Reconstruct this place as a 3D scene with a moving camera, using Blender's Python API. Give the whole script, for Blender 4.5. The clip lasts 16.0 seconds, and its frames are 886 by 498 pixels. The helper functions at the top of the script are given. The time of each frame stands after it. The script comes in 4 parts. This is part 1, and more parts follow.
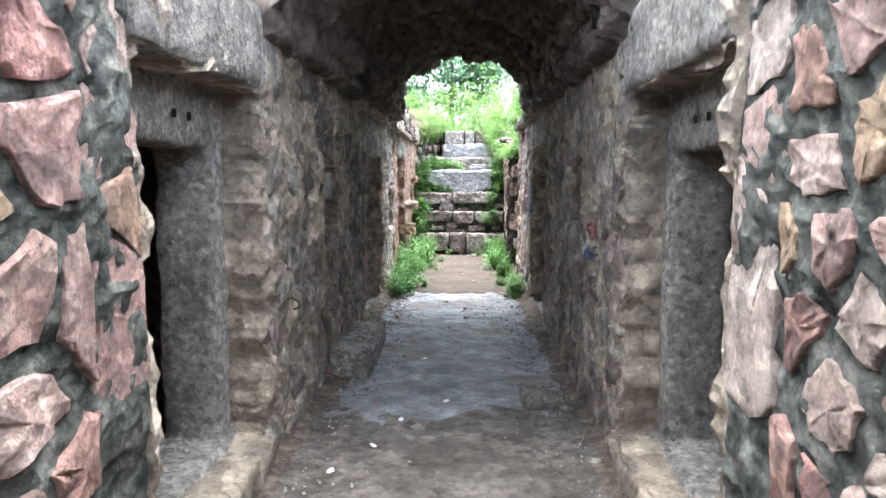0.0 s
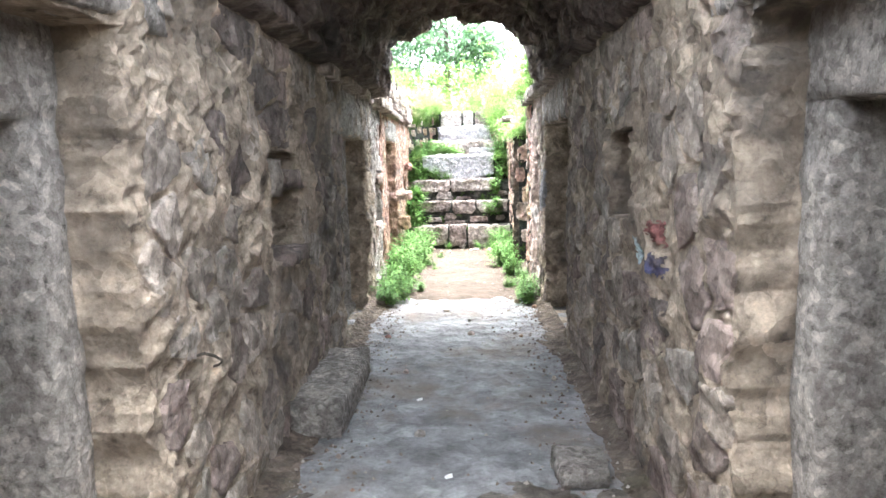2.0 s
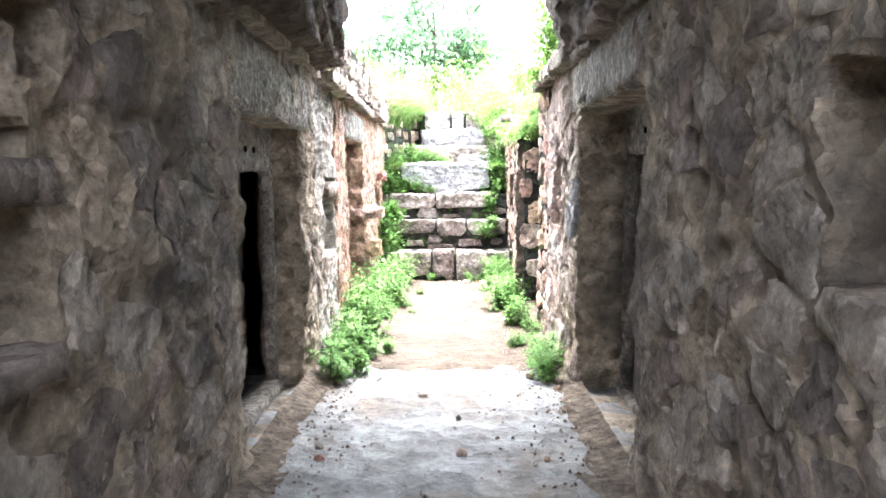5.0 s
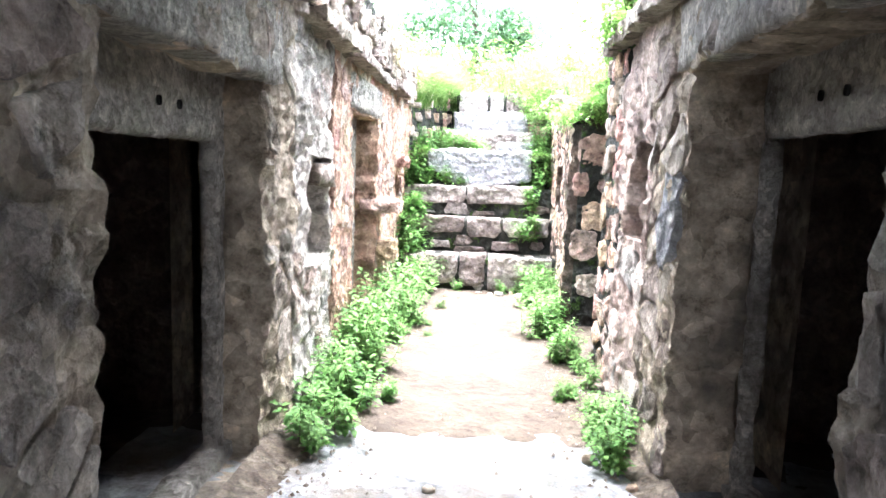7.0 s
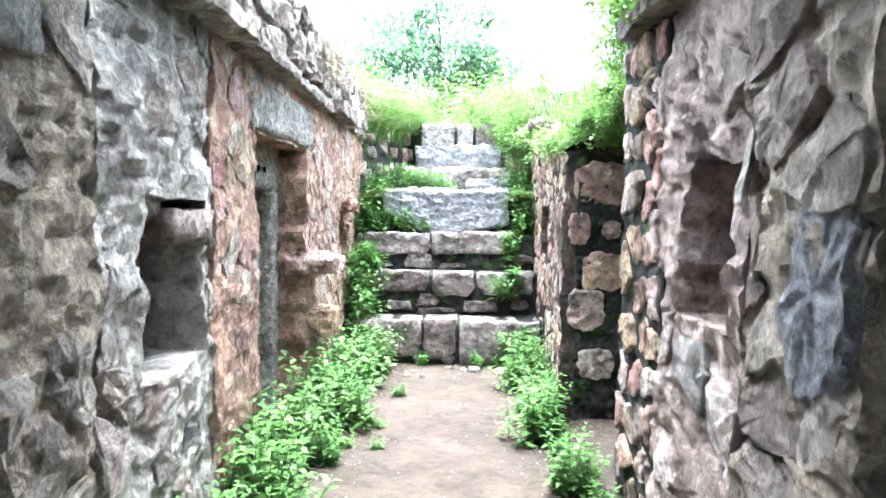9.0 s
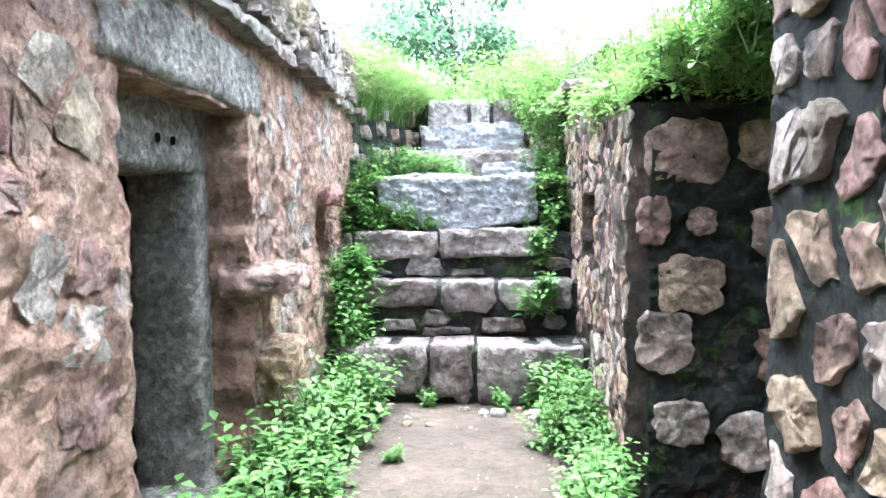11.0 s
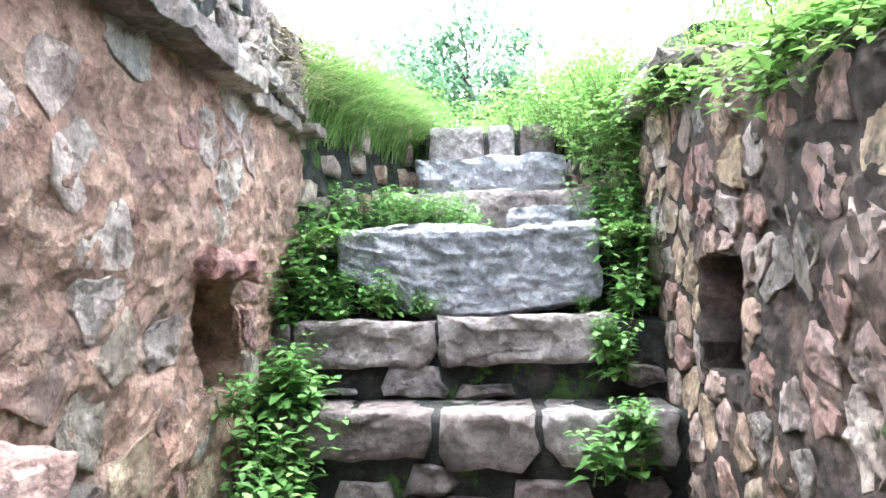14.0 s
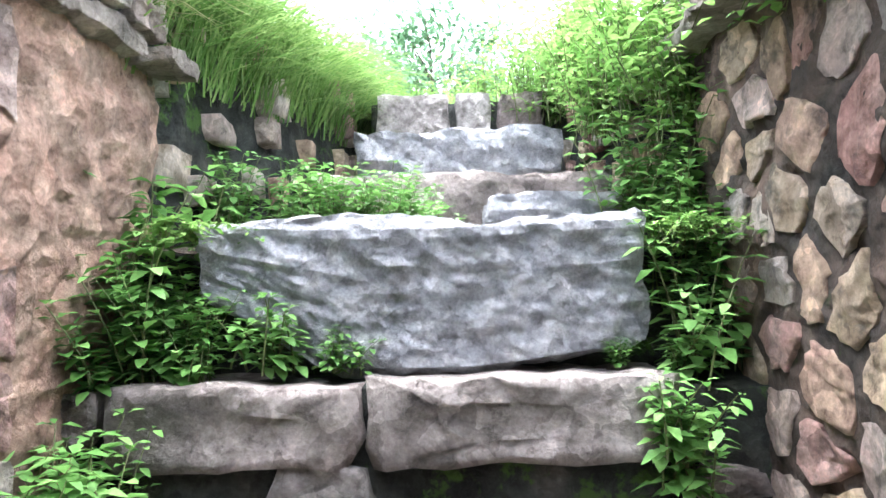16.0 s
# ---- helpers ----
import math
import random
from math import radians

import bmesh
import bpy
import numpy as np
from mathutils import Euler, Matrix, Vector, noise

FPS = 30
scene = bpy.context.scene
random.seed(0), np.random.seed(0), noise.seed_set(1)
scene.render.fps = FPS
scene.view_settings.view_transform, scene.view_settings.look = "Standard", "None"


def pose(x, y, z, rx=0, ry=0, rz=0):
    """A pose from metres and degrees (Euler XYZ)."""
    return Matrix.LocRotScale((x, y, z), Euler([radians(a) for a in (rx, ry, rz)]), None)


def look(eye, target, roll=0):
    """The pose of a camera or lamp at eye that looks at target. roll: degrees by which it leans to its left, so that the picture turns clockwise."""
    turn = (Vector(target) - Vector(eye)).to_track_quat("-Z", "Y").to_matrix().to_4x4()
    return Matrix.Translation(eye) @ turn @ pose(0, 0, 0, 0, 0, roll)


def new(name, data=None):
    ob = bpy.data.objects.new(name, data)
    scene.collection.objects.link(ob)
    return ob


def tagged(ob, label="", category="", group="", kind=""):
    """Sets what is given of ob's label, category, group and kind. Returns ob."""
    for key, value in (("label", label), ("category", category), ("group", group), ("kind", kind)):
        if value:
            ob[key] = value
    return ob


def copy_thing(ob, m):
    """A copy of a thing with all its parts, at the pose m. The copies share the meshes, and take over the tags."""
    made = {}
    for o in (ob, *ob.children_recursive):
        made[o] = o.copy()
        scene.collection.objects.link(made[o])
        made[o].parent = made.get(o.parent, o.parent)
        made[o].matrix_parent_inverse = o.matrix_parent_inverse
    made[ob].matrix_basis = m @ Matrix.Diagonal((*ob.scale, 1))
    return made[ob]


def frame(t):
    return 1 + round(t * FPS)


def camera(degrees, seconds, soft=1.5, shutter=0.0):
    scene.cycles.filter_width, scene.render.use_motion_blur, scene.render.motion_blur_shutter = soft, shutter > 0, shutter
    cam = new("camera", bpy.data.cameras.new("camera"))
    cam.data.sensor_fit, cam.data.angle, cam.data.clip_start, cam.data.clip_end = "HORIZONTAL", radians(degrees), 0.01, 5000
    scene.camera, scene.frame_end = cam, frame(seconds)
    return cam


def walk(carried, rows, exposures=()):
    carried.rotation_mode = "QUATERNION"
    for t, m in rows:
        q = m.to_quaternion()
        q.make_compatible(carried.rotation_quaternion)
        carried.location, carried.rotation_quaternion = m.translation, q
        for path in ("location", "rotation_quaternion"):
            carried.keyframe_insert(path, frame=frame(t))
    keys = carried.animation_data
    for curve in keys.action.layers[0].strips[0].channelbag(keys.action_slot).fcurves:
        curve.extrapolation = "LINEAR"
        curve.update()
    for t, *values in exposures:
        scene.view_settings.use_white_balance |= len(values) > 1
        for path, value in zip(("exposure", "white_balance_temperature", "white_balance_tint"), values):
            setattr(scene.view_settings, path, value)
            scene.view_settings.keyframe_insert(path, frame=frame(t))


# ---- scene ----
import functools

cam = camera(68.3, 16.0)
METRES, EYE, TILT, LEAN, TURN = 12.8, 1.7, -4.9, 0.0, 1.8
ROWS = [
    (0.0, 0.0, 0.0, 0.0, 0.01, -1.57, -0.34),
    (0.5, -0.0007, 0.0273, 0.0037, 0.01, -1.86, 1.94),
    (1.0, -0.0004, 0.0545, 0.0052, 3.6, -1.64, -0.01),
    (1.5, 0.0012, 0.0835, 0.0061, 2.34, -1.24, 0.46),
    (2.0, 0.0025, 0.1139, 0.0079, 0.01, -2.73, 1.36),
    (2.5, 0.0059, 0.1471, 0.0096, 1.01, -1.01, 1.32),
    (3.0, 0.0081, 0.1816, 0.0106, -0.8, -1.44, 1.05),
    (3.5, 0.009, 0.2156, 0.0123, -1.93, -1.61, 2.35),
    (4.0, 0.0091, 0.2494, 0.0151, 0.71, -1.12, 1.35),
    (4.5, 0.0081, 0.2833, 0.0171, -1.43, -1.28, 0.83),
    (7.0, 0.0118, 0.4422, 0.0262, 1.63, -2.24, -2.31),
    (7.5, 0.0129, 0.4756, 0.0302, -0.11, 0.42, -4.01),
    (8.0, 0.0166, 0.5094, 0.031, -1.01, 0.41, -1.43),
    (8.5, 0.0187, 0.5426, 0.0344, 0.19, -0.28, -0.28),
    (9.0, 0.0187, 0.5744, 0.0373, -0.79, 1.61, -0.69),
    (11.5, 0.027, 0.7288, 0.0465, 1.12, 1.35, 0.58),
    (12.0, 0.0277, 0.7605, 0.0512, -0.88, 3.16, 1.81),
    (12.5, 0.0291, 0.7914, 0.0541, 1.28, 5.37, 1.53),
    (13.0, 0.0291, 0.8213, 0.0578, 4.0, 5.33, 0.21),
    (13.5, 0.0298, 0.8514, 0.063, 2.18, 6.19, 0.84),
    (14.0, 0.0309, 0.8802, 0.0645, 2.73, 6.82, 0.97),
    (14.5, 0.0324, 0.9083, 0.0682, 0.91, 5.42, 1.06),
    (15.0, 0.0314, 0.936, 0.0713, -2.53, 6.26, 2.19),
    (15.5, 0.0326, 0.9653, 0.0725, -2.33, 6.24, 1.92),
    (16.0, 0.0322, 0.995, 0.078, -0.53, 7.57, 0.9),
]
walk(cam, [(t, pose(0, 0, EYE, TILT, LEAN, TURN) @ pose(METRES * x, METRES * y, METRES * z, 90 + pitch, roll, yaw)) for t, x, y, z, yaw, pitch, roll in ROWS],
     exposures=[(0.0, 3.65, 5800, 8), (1.0, 4.3, 6000, 10), (2.0, 4.55, 6200, 10), (3.0, 4.6, 6250, 9), (4.5, 4.8, 6200, 12), (7.0, 4.95, 5950, 11), (8.0, 4.55, 5700, 8), (9.0, 4.25, 5550, 6), (11.5, 4.0, 5450, 7), (14.0, 3.75, 5700, 8), (16.0, 3.8, 5850, 10)])


# ---- light ----
world = bpy.data.worlds.new("world")
scene.world = world
world.use_nodes = True
wn, wl = world.node_tree.nodes, world.node_tree.links
sky = wn.new("ShaderNodeTexSky")
sky.sky_type, sky.sun_disc = "NISHITA", False
sky.sun_elevation, sky.sun_rotation, sky.dust_density = radians(82), radians(354), 3.0
hue = wn.new("ShaderNodeHueSaturation")
hue.inputs["Saturation"].default_value = 0.25
wl.new(sky.outputs[0], hue.inputs["Color"])
wl.new(hue.outputs[0], wn["Background"].inputs["Color"])
wn["Background"].inputs["Strength"].default_value = 0.15
sun = new("sun", bpy.data.lights.new("sun", "SUN"))
sun.data.energy, sun.data.angle, sun.data.color = 1.4, radians(60), (1.0, 0.97, 0.92)
sun.matrix_world = look((-0.2, 2.1, 15.0), (0, 0, 0))


# ---- materials ----
def material(name, colours, scale=6.0, bump=0.5, bump_scale=30.0, rough=0.9, stain=None, stain_scale=1.2, stain_at=0.55,
             per_object=False, translucent=0.0, moss=None, moss_at=0.62, island=False, speckle=1.0):
    """A mineral or plant surface: a palette mixed by noise (and by piece), a stain, a moss, and fine relief."""
    m = bpy.data.materials.new(name)
    m.use_nodes = True
    n, l = m.node_tree.nodes, m.node_tree.links
    bsdf = n["Principled BSDF"]
    bsdf.inputs["Roughness"].default_value = rough
    bsdf.inputs["Specular IOR Level"].default_value = 0.3
    co = n.new("ShaderNodeNewGeometry").outputs["Position"]

    def noise_at(s, detail=6.0, r=0.62):
        t = n.new("ShaderNodeTexNoise")
        t.inputs["Scale"].default_value, t.inputs["Detail"].default_value, t.inputs["Roughness"].default_value = s, detail, r
        l.new(co, t.inputs["Vector"])
        return t.outputs["Fac"]

    def ramp(fac, stops):
        r = n.new("ShaderNodeValToRGB")
        while len(r.color_ramp.elements) < len(stops):
            r.color_ramp.elements.new(0.5)
        for e, (p, c) in zip(r.color_ramp.elements, stops):
            e.position, e.color = p, (*c, 1)
        l.new(fac, r.inputs["Fac"])
        return r.outputs["Color"]

    def mix(fac, a, b, mode="MIX"):
        x = n.new("ShaderNodeMix")
        x.data_type, x.blend_type = "RGBA", mode
        for sock, v in ((x.inputs["Factor"], fac), (x.inputs["A"], a), (x.inputs["B"], b)):
            if isinstance(v, (tuple, float)):
                sock.default_value = v if isinstance(v, float) else (*v, 1)
            else:
                l.new(v, sock)
        return x.outputs["Result"]

    k = len(colours)
    if per_object or island:
        src = n.new("ShaderNodeObjectInfo").outputs["Random"] if per_object else n.new("ShaderNodeNewGeometry").outputs["Random Per Island"]
        add = n.new("ShaderNodeMath")
        add.operation = "MULTIPLY_ADD"
        l.new(noise_at(scale), add.inputs[0])
        add.inputs[1].default_value = 0.35
        l.new(src, add.inputs[2])
        sub = n.new("ShaderNodeMath")
        sub.operation = "SUBTRACT"
        l.new(add.outputs[0], sub.inputs[0])
        sub.inputs[1].default_value = 0.17
        col = ramp(sub.outputs[0], [(i / max(1, k - 1), c) for i, c in enumerate(colours)])
    else:
        col = ramp(noise_at(scale), [(0.3 + 0.4 * i / max(1, k - 1), c) for i, c in enumerate(colours)])
    grain = ramp(noise_at(bump_scale * 3.2, 8.0, 0.7), [(0.3, (0.74, 0.74, 0.74)), (0.7, (1.26, 1.26, 1.26))])
    col = mix(0.85, col, grain, "MULTIPLY")
    # Noise specks put pit shading into the colour, where bump alone shows little.
    pit_shading = ramp(noise_at(bump_scale * 0.75, 12.0, 0.74), [(0.34, (0.28, 0.27, 0.26)), (0.45, (0.85, 0.84, 0.83)), (0.55, (1.1, 1.1, 1.1)), (0.7, (1.65, 1.65, 1.65))])
    if bump:
        col = mix(0.9 * speckle, col, pit_shading, "MULTIPLY")
    chip = None
    if bump:
        warp = n.new("ShaderNodeTexNoise")
        warp.inputs["Scale"].default_value, warp.inputs["Detail"].default_value = 9.0, 4.0
        l.new(co, warp.inputs["Vector"])
        push = n.new("ShaderNodeVectorMath")
        push.operation = "MULTIPLY_ADD"
        l.new(warp.outputs["Color"], push.inputs[0])
        push.inputs[1].default_value = (0.09, 0.09, 0.09)
        l.new(co, push.inputs[2])
        chip = n.new("ShaderNodeTexVoronoi")
        chip.inputs["Scale"].default_value = bump_scale * 0.8
        l.new(push.outputs[0], chip.inputs["Vector"])
        tone = n.new("ShaderNodeSeparateColor")
        l.new(chip.outputs["Color"], tone.inputs["Color"])
        col = mix(0.7 * speckle, col, ramp(tone.outputs[0], [(0.0, (0.62, 0.61, 0.6)), (0.6, (1.02, 1.02, 1.02)), (1.0, (1.5, 1.5, 1.5))]), "MULTIPLY")
    broad = ramp(noise_at(2.3, 4.0), [(0.3, (0.62, 0.61, 0.6)), (0.7, (1.3, 1.3, 1.3))])
    col = mix(0.8, col, broad, "MULTIPLY")
    if stain:
        f = ramp(noise_at(stain_scale, 7.0, 0.68), [(stain_at - 0.06, (0, 0, 0)), (stain_at + 0.1, (0.85, 0.85, 0.85))])
        col = mix(f, col, stain)
    if moss:
        f = ramp(noise_at(3.1, 8.0, 0.75), [(moss_at, (0, 0, 0)), (moss_at + 0.05, (0.9, 0.9, 0.9))])
        col = mix(f, col, moss)
    l.new(col, bsdf.inputs["Base Color"])
    if bump:
        prev = None
        for s, d, st in ((bump_scale * 0.35, 0.07, bump), (bump_scale * 1.2, 0.05, bump), (bump_scale * 4, 0.025, bump)):
            b = n.new("ShaderNodeBump")
            b.inputs["Distance"].default_value, b.inputs["Strength"].default_value = d, st
            l.new(chip.outputs["Distance"] if d == 0.05 else noise_at(s, 8.0, 0.72), b.inputs["Height"])
            if prev:
                l.new(prev, b.inputs["Normal"])
            prev = b.outputs["Normal"]
        l.new(prev, bsdf.inputs["Normal"])
    if translucent:
        tr = n.new("ShaderNodeBsdfTranslucent")
        l.new(col, tr.inputs["Color"])
        mx = n.new("ShaderNodeMixShader")
        mx.inputs[0].default_value = translucent
        l.new(bsdf.outputs[0], mx.inputs[1])
        l.new(tr.outputs[0], mx.inputs[2])
        l.new(mx.outputs[0], n["Material Output"].inputs["Surface"])
    return m


M_IN = material("plaster_grey_brown", [(0.26, 0.215, 0.169), (0.416, 0.345, 0.267), (0.52, 0.436, 0.338)], stain=(0.08, 0.072, 0.066), stain_at=0.58, bump=1.0, bump_scale=12)
M_IN_STONE = material("sooty_stone", [(0.195, 0.169, 0.15), (0.338, 0.267, 0.234), (0.299, 0.26, 0.221), (0.468, 0.403, 0.338), (0.39, 0.351, 0.305)], stain=(0.08, 0.075, 0.07), stain_at=0.6, per_object=True, bump=1.0, bump_scale=14)
M_GREY = material("grey_plaster", [(0.346, 0.314, 0.282), (0.512, 0.474, 0.429), (0.64, 0.595, 0.544)], stain=(0.16, 0.14, 0.125), stain_at=0.62, bump=1.0, bump_scale=14)
M_GREY_STONE = material("grey_rubble_stone", [(0.32, 0.307, 0.294), (0.512, 0.461, 0.422), (0.461, 0.358, 0.307), (0.589, 0.55, 0.512)], per_object=True, stain=(0.15, 0.13, 0.12), stain_at=0.62, bump=1.0, bump_scale=14)
M_RED = material("red_earth_mortar", [(0.313, 0.178, 0.132), (0.429, 0.278, 0.208), (0.485, 0.345, 0.264)], stain=(0.16, 0.125, 0.105), stain_at=0.64, bump=1.0, bump_scale=14)
M_RED_STONE = material("pink_and_buff_stone", [(0.339, 0.178, 0.153), (0.475, 0.364, 0.314), (0.569, 0.495, 0.433), (0.393, 0.232, 0.201), (0.498, 0.386, 0.263), (0.479, 0.442, 0.417)], per_object=True, stain=(0.16, 0.135, 0.12), stain_at=0.62, bump=1.0, bump_scale=16)
M_DARK = material("black_mossy_mortar", [(0.02, 0.022, 0.019), (0.036, 0.038, 0.033), (0.075, 0.07, 0.06)], moss=(0.07, 0.13, 0.025), moss_at=0.57, bump=1.0, bump_scale=14)
M_DARK_STONE = material("weathered_pink_stone", [(0.471, 0.24, 0.2), (0.548, 0.412, 0.343), (0.652, 0.557, 0.489), (0.488, 0.298, 0.257), (0.548, 0.412, 0.277), (0.404, 0.35, 0.322)], per_object=True, stain=(0.05, 0.05, 0.046), stain_scale=7, stain_at=0.57, bump=1.0, bump_scale=16)
M_BANKED = material("earthy_dark_mortar", [(0.035, 0.032, 0.028), (0.1, 0.075, 0.06), (0.24, 0.16, 0.125)], scale=3.0, moss=(0.07, 0.11, 0.03), moss_at=0.62, bump=1.0, bump_scale=14)
M_ROSE = material("rose_grey_plaster", [(0.28, 0.22, 0.2), (0.44, 0.34, 0.3), (0.55, 0.47, 0.42)], stain=(0.14, 0.13, 0.13), stain_at=0.58, bump=1.0, bump_scale=14)
M_FRONT = material("grey_green_mortar", [(0.04, 0.045, 0.04), (0.11, 0.115, 0.1), (0.22, 0.21, 0.18)], scale=9, moss=(0.25, 0.28, 0.05), moss_at=0.68, bump=1.0, bump_scale=12)
M_FRONT_STONE = material("rosy_stone", [(0.472, 0.244, 0.214), (0.515, 0.346, 0.297), (0.595, 0.496, 0.416), (0.433, 0.254, 0.214), (0.486, 0.357, 0.228)], per_object=True, stain=(0.12, 0.11, 0.1), stain_scale=4, stain_at=0.62, bump=1.0, bump_scale=16)
M_SLAB = material("dressed_grey_stone", [(0.3, 0.275, 0.245), (0.43, 0.4, 0.36), (0.54, 0.5, 0.45)], stain=(0.13, 0.11, 0.1), stain_at=0.62, bump=1.0, bump_scale=36)
M_STEP = material("purplish_step_stone", [(0.209, 0.167, 0.158), (0.321, 0.27, 0.251), (0.433, 0.392, 0.372)], per_object=True, stain=(0.1, 0.085, 0.075), stain_scale=2.5, stain_at=0.56, bump=0.9, bump_scale=18)
M_BLOCK = material("blue_grey_block", [(0.3, 0.306, 0.331), (0.413, 0.413, 0.438), (0.537, 0.525, 0.525)], stain=(0.2, 0.17, 0.16), stain_scale=2.0, stain_at=0.66, bump=1.0, bump_scale=30, scale=14, speckle=0.7)
# Rubble of the vault; its darkness also stands in for the rooms' shade.
M_VAULT_ROOM_SHADE = material("dark_vault_rubble_room_shade", [(0.09, 0.075, 0.065), (0.17, 0.13, 0.11), (0.22, 0.18, 0.15)], stain=(0.04, 0.036, 0.034), stain_at=0.56, bump=1.0, bump_scale=14)
M_FLOOR = material("pale_trodden_floor", [(0.15, 0.15, 0.15), (0.25, 0.255, 0.26), (0.36, 0.367, 0.376)], scale=3.5, stain=(0.2, 0.16, 0.125), stain_scale=1.1, stain_at=0.56, bump=0.8, bump_scale=10, rough=0.6, speckle=0.6)
M_DIRT = material("sandy_earth", [(0.05, 0.037, 0.028), (0.072, 0.054, 0.041), (0.094, 0.072, 0.055)], scale=3, stain=(0.06, 0.047, 0.036), stain_at=0.62, bump=0.35, bump_scale=20, speckle=0.3)
M_EDGE = material("damp_earth", [(0.11, 0.085, 0.065), (0.17, 0.135, 0.105), (0.22, 0.185, 0.15)], stain=(0.08, 0.085, 0.05), stain_at=0.62, bump=0.9, bump_scale=22)
M_BROWN = material("brown_earth", [(0.0864, 0.072, 0.0612), (0.144, 0.126, 0.108), (0.202, 0.18, 0.158)], scale=3, stain=(0.11, 0.09, 0.075), stain_at=0.58, bump=1.0, bump_scale=14, rough=0.75)
M_SOIL = material("grassy_soil", [(0.05, 0.075, 0.02), (0.09, 0.13, 0.035), (0.13, 0.15, 0.06)], bump=0.8, bump_scale=10)
M_LEAF = material("fresh_leaf", [(0.07, 0.16, 0.035), (0.12, 0.25, 0.06), (0.2, 0.35, 0.1)], island=True, bump=0, translucent=0.35, rough=0.55)
M_LEAF_Y = material("yellow_green_leaf", [(0.1, 0.21, 0.045), (0.17, 0.31, 0.075), (0.25, 0.38, 0.11)], island=True, bump=0, translucent=0.4, rough=0.55)
# Tree leaf colours are lightened to carry the haze of distance.
M_LEAF_D = material("haze_lightened_leaf", [(0.088, 0.163, 0.094), (0.138, 0.237, 0.138), (0.213, 0.325, 0.188)], island=True, bump=0, translucent=0.35, rough=0.6)
M_GRASS = material("long_grass", [(0.08, 0.16, 0.035), (0.15, 0.26, 0.065), (0.27, 0.36, 0.13)], island=True, bump=0, translucent=0.35, rough=0.6)
M_STRAW = material("dry_grass", [(0.3, 0.26, 0.15), (0.45, 0.4, 0.25)], island=True, bump=0, translucent=0.2, rough=0.7)
M_STEM = material("green_stem", [(0.1, 0.13, 0.05), (0.16, 0.17, 0.08)], bump=0.2)
M_BARK = material("bark", [(0.1, 0.085, 0.065), (0.17, 0.15, 0.12)], bump=0.8)
M_PAINT = {k: material(k + "_paint", [c, tuple(v * 0.75 for v in c)], bump=0.6, stain=(0.2, 0.16, 0.13), stain_scale=6, stain_at=0.56)
           for k, c in (("pale_blue", (0.62, 0.74, 0.75)), ("red", (0.26, 0.11, 0.1)), ("blue", (0.1, 0.1, 0.18)))}


# ---- building helpers ----
def nz(a, b, c=0.0):
    return noise.noise((a, b, c))


def rough_noise(p, size):
    return noise.fractal(Vector(p) / size, 0.9, 2.0, 4)


def mesh_ob(name, verts, faces, mat, parent=None, smooth=True, label=""):
    me = bpy.data.meshes.new(name)
    me.from_pydata(verts, [], faces)
    me.materials.append(mat)
    me.polygons.foreach_set("use_smooth", [smooth] * len(me.polygons))
    ob = new(name, me)
    if parent:
        ob.parent = parent
    if label:
        tagged(ob, label)
    return ob


def structure(ob, label, category):
    return tagged(ob, label, category, kind="structure")


def left_map(u, v, w):
    return (-1.13 + w, u, v)


def right_map(u, v, w):
    return (0.92 - w, u, v)


def facing_south(y):
    return lambda u, v, w: (u, y - w, v)


def facing_north(y):
    return lambda u, v, w: (u, y + w, v)


def stairs_map(u, v, w):
    return (0.92 - 0.1 * min(1, max(0, (13.3 - u) / 1.1)) - w, u, v)


DOORWAY = 0.3201


def relief(u, v, amp, seed):
    """Unevenness of a wall face."""
    return amp * rough_noise((u, v, seed), 0.4) + amp * 0.9 * (0.4 - abs(rough_noise((u * 0.8, v * 1.2, seed + 9), 0.16))) + amp * 0.55 * (0.3 - abs(rough_noise((u, v, seed + 5), 0.1)))



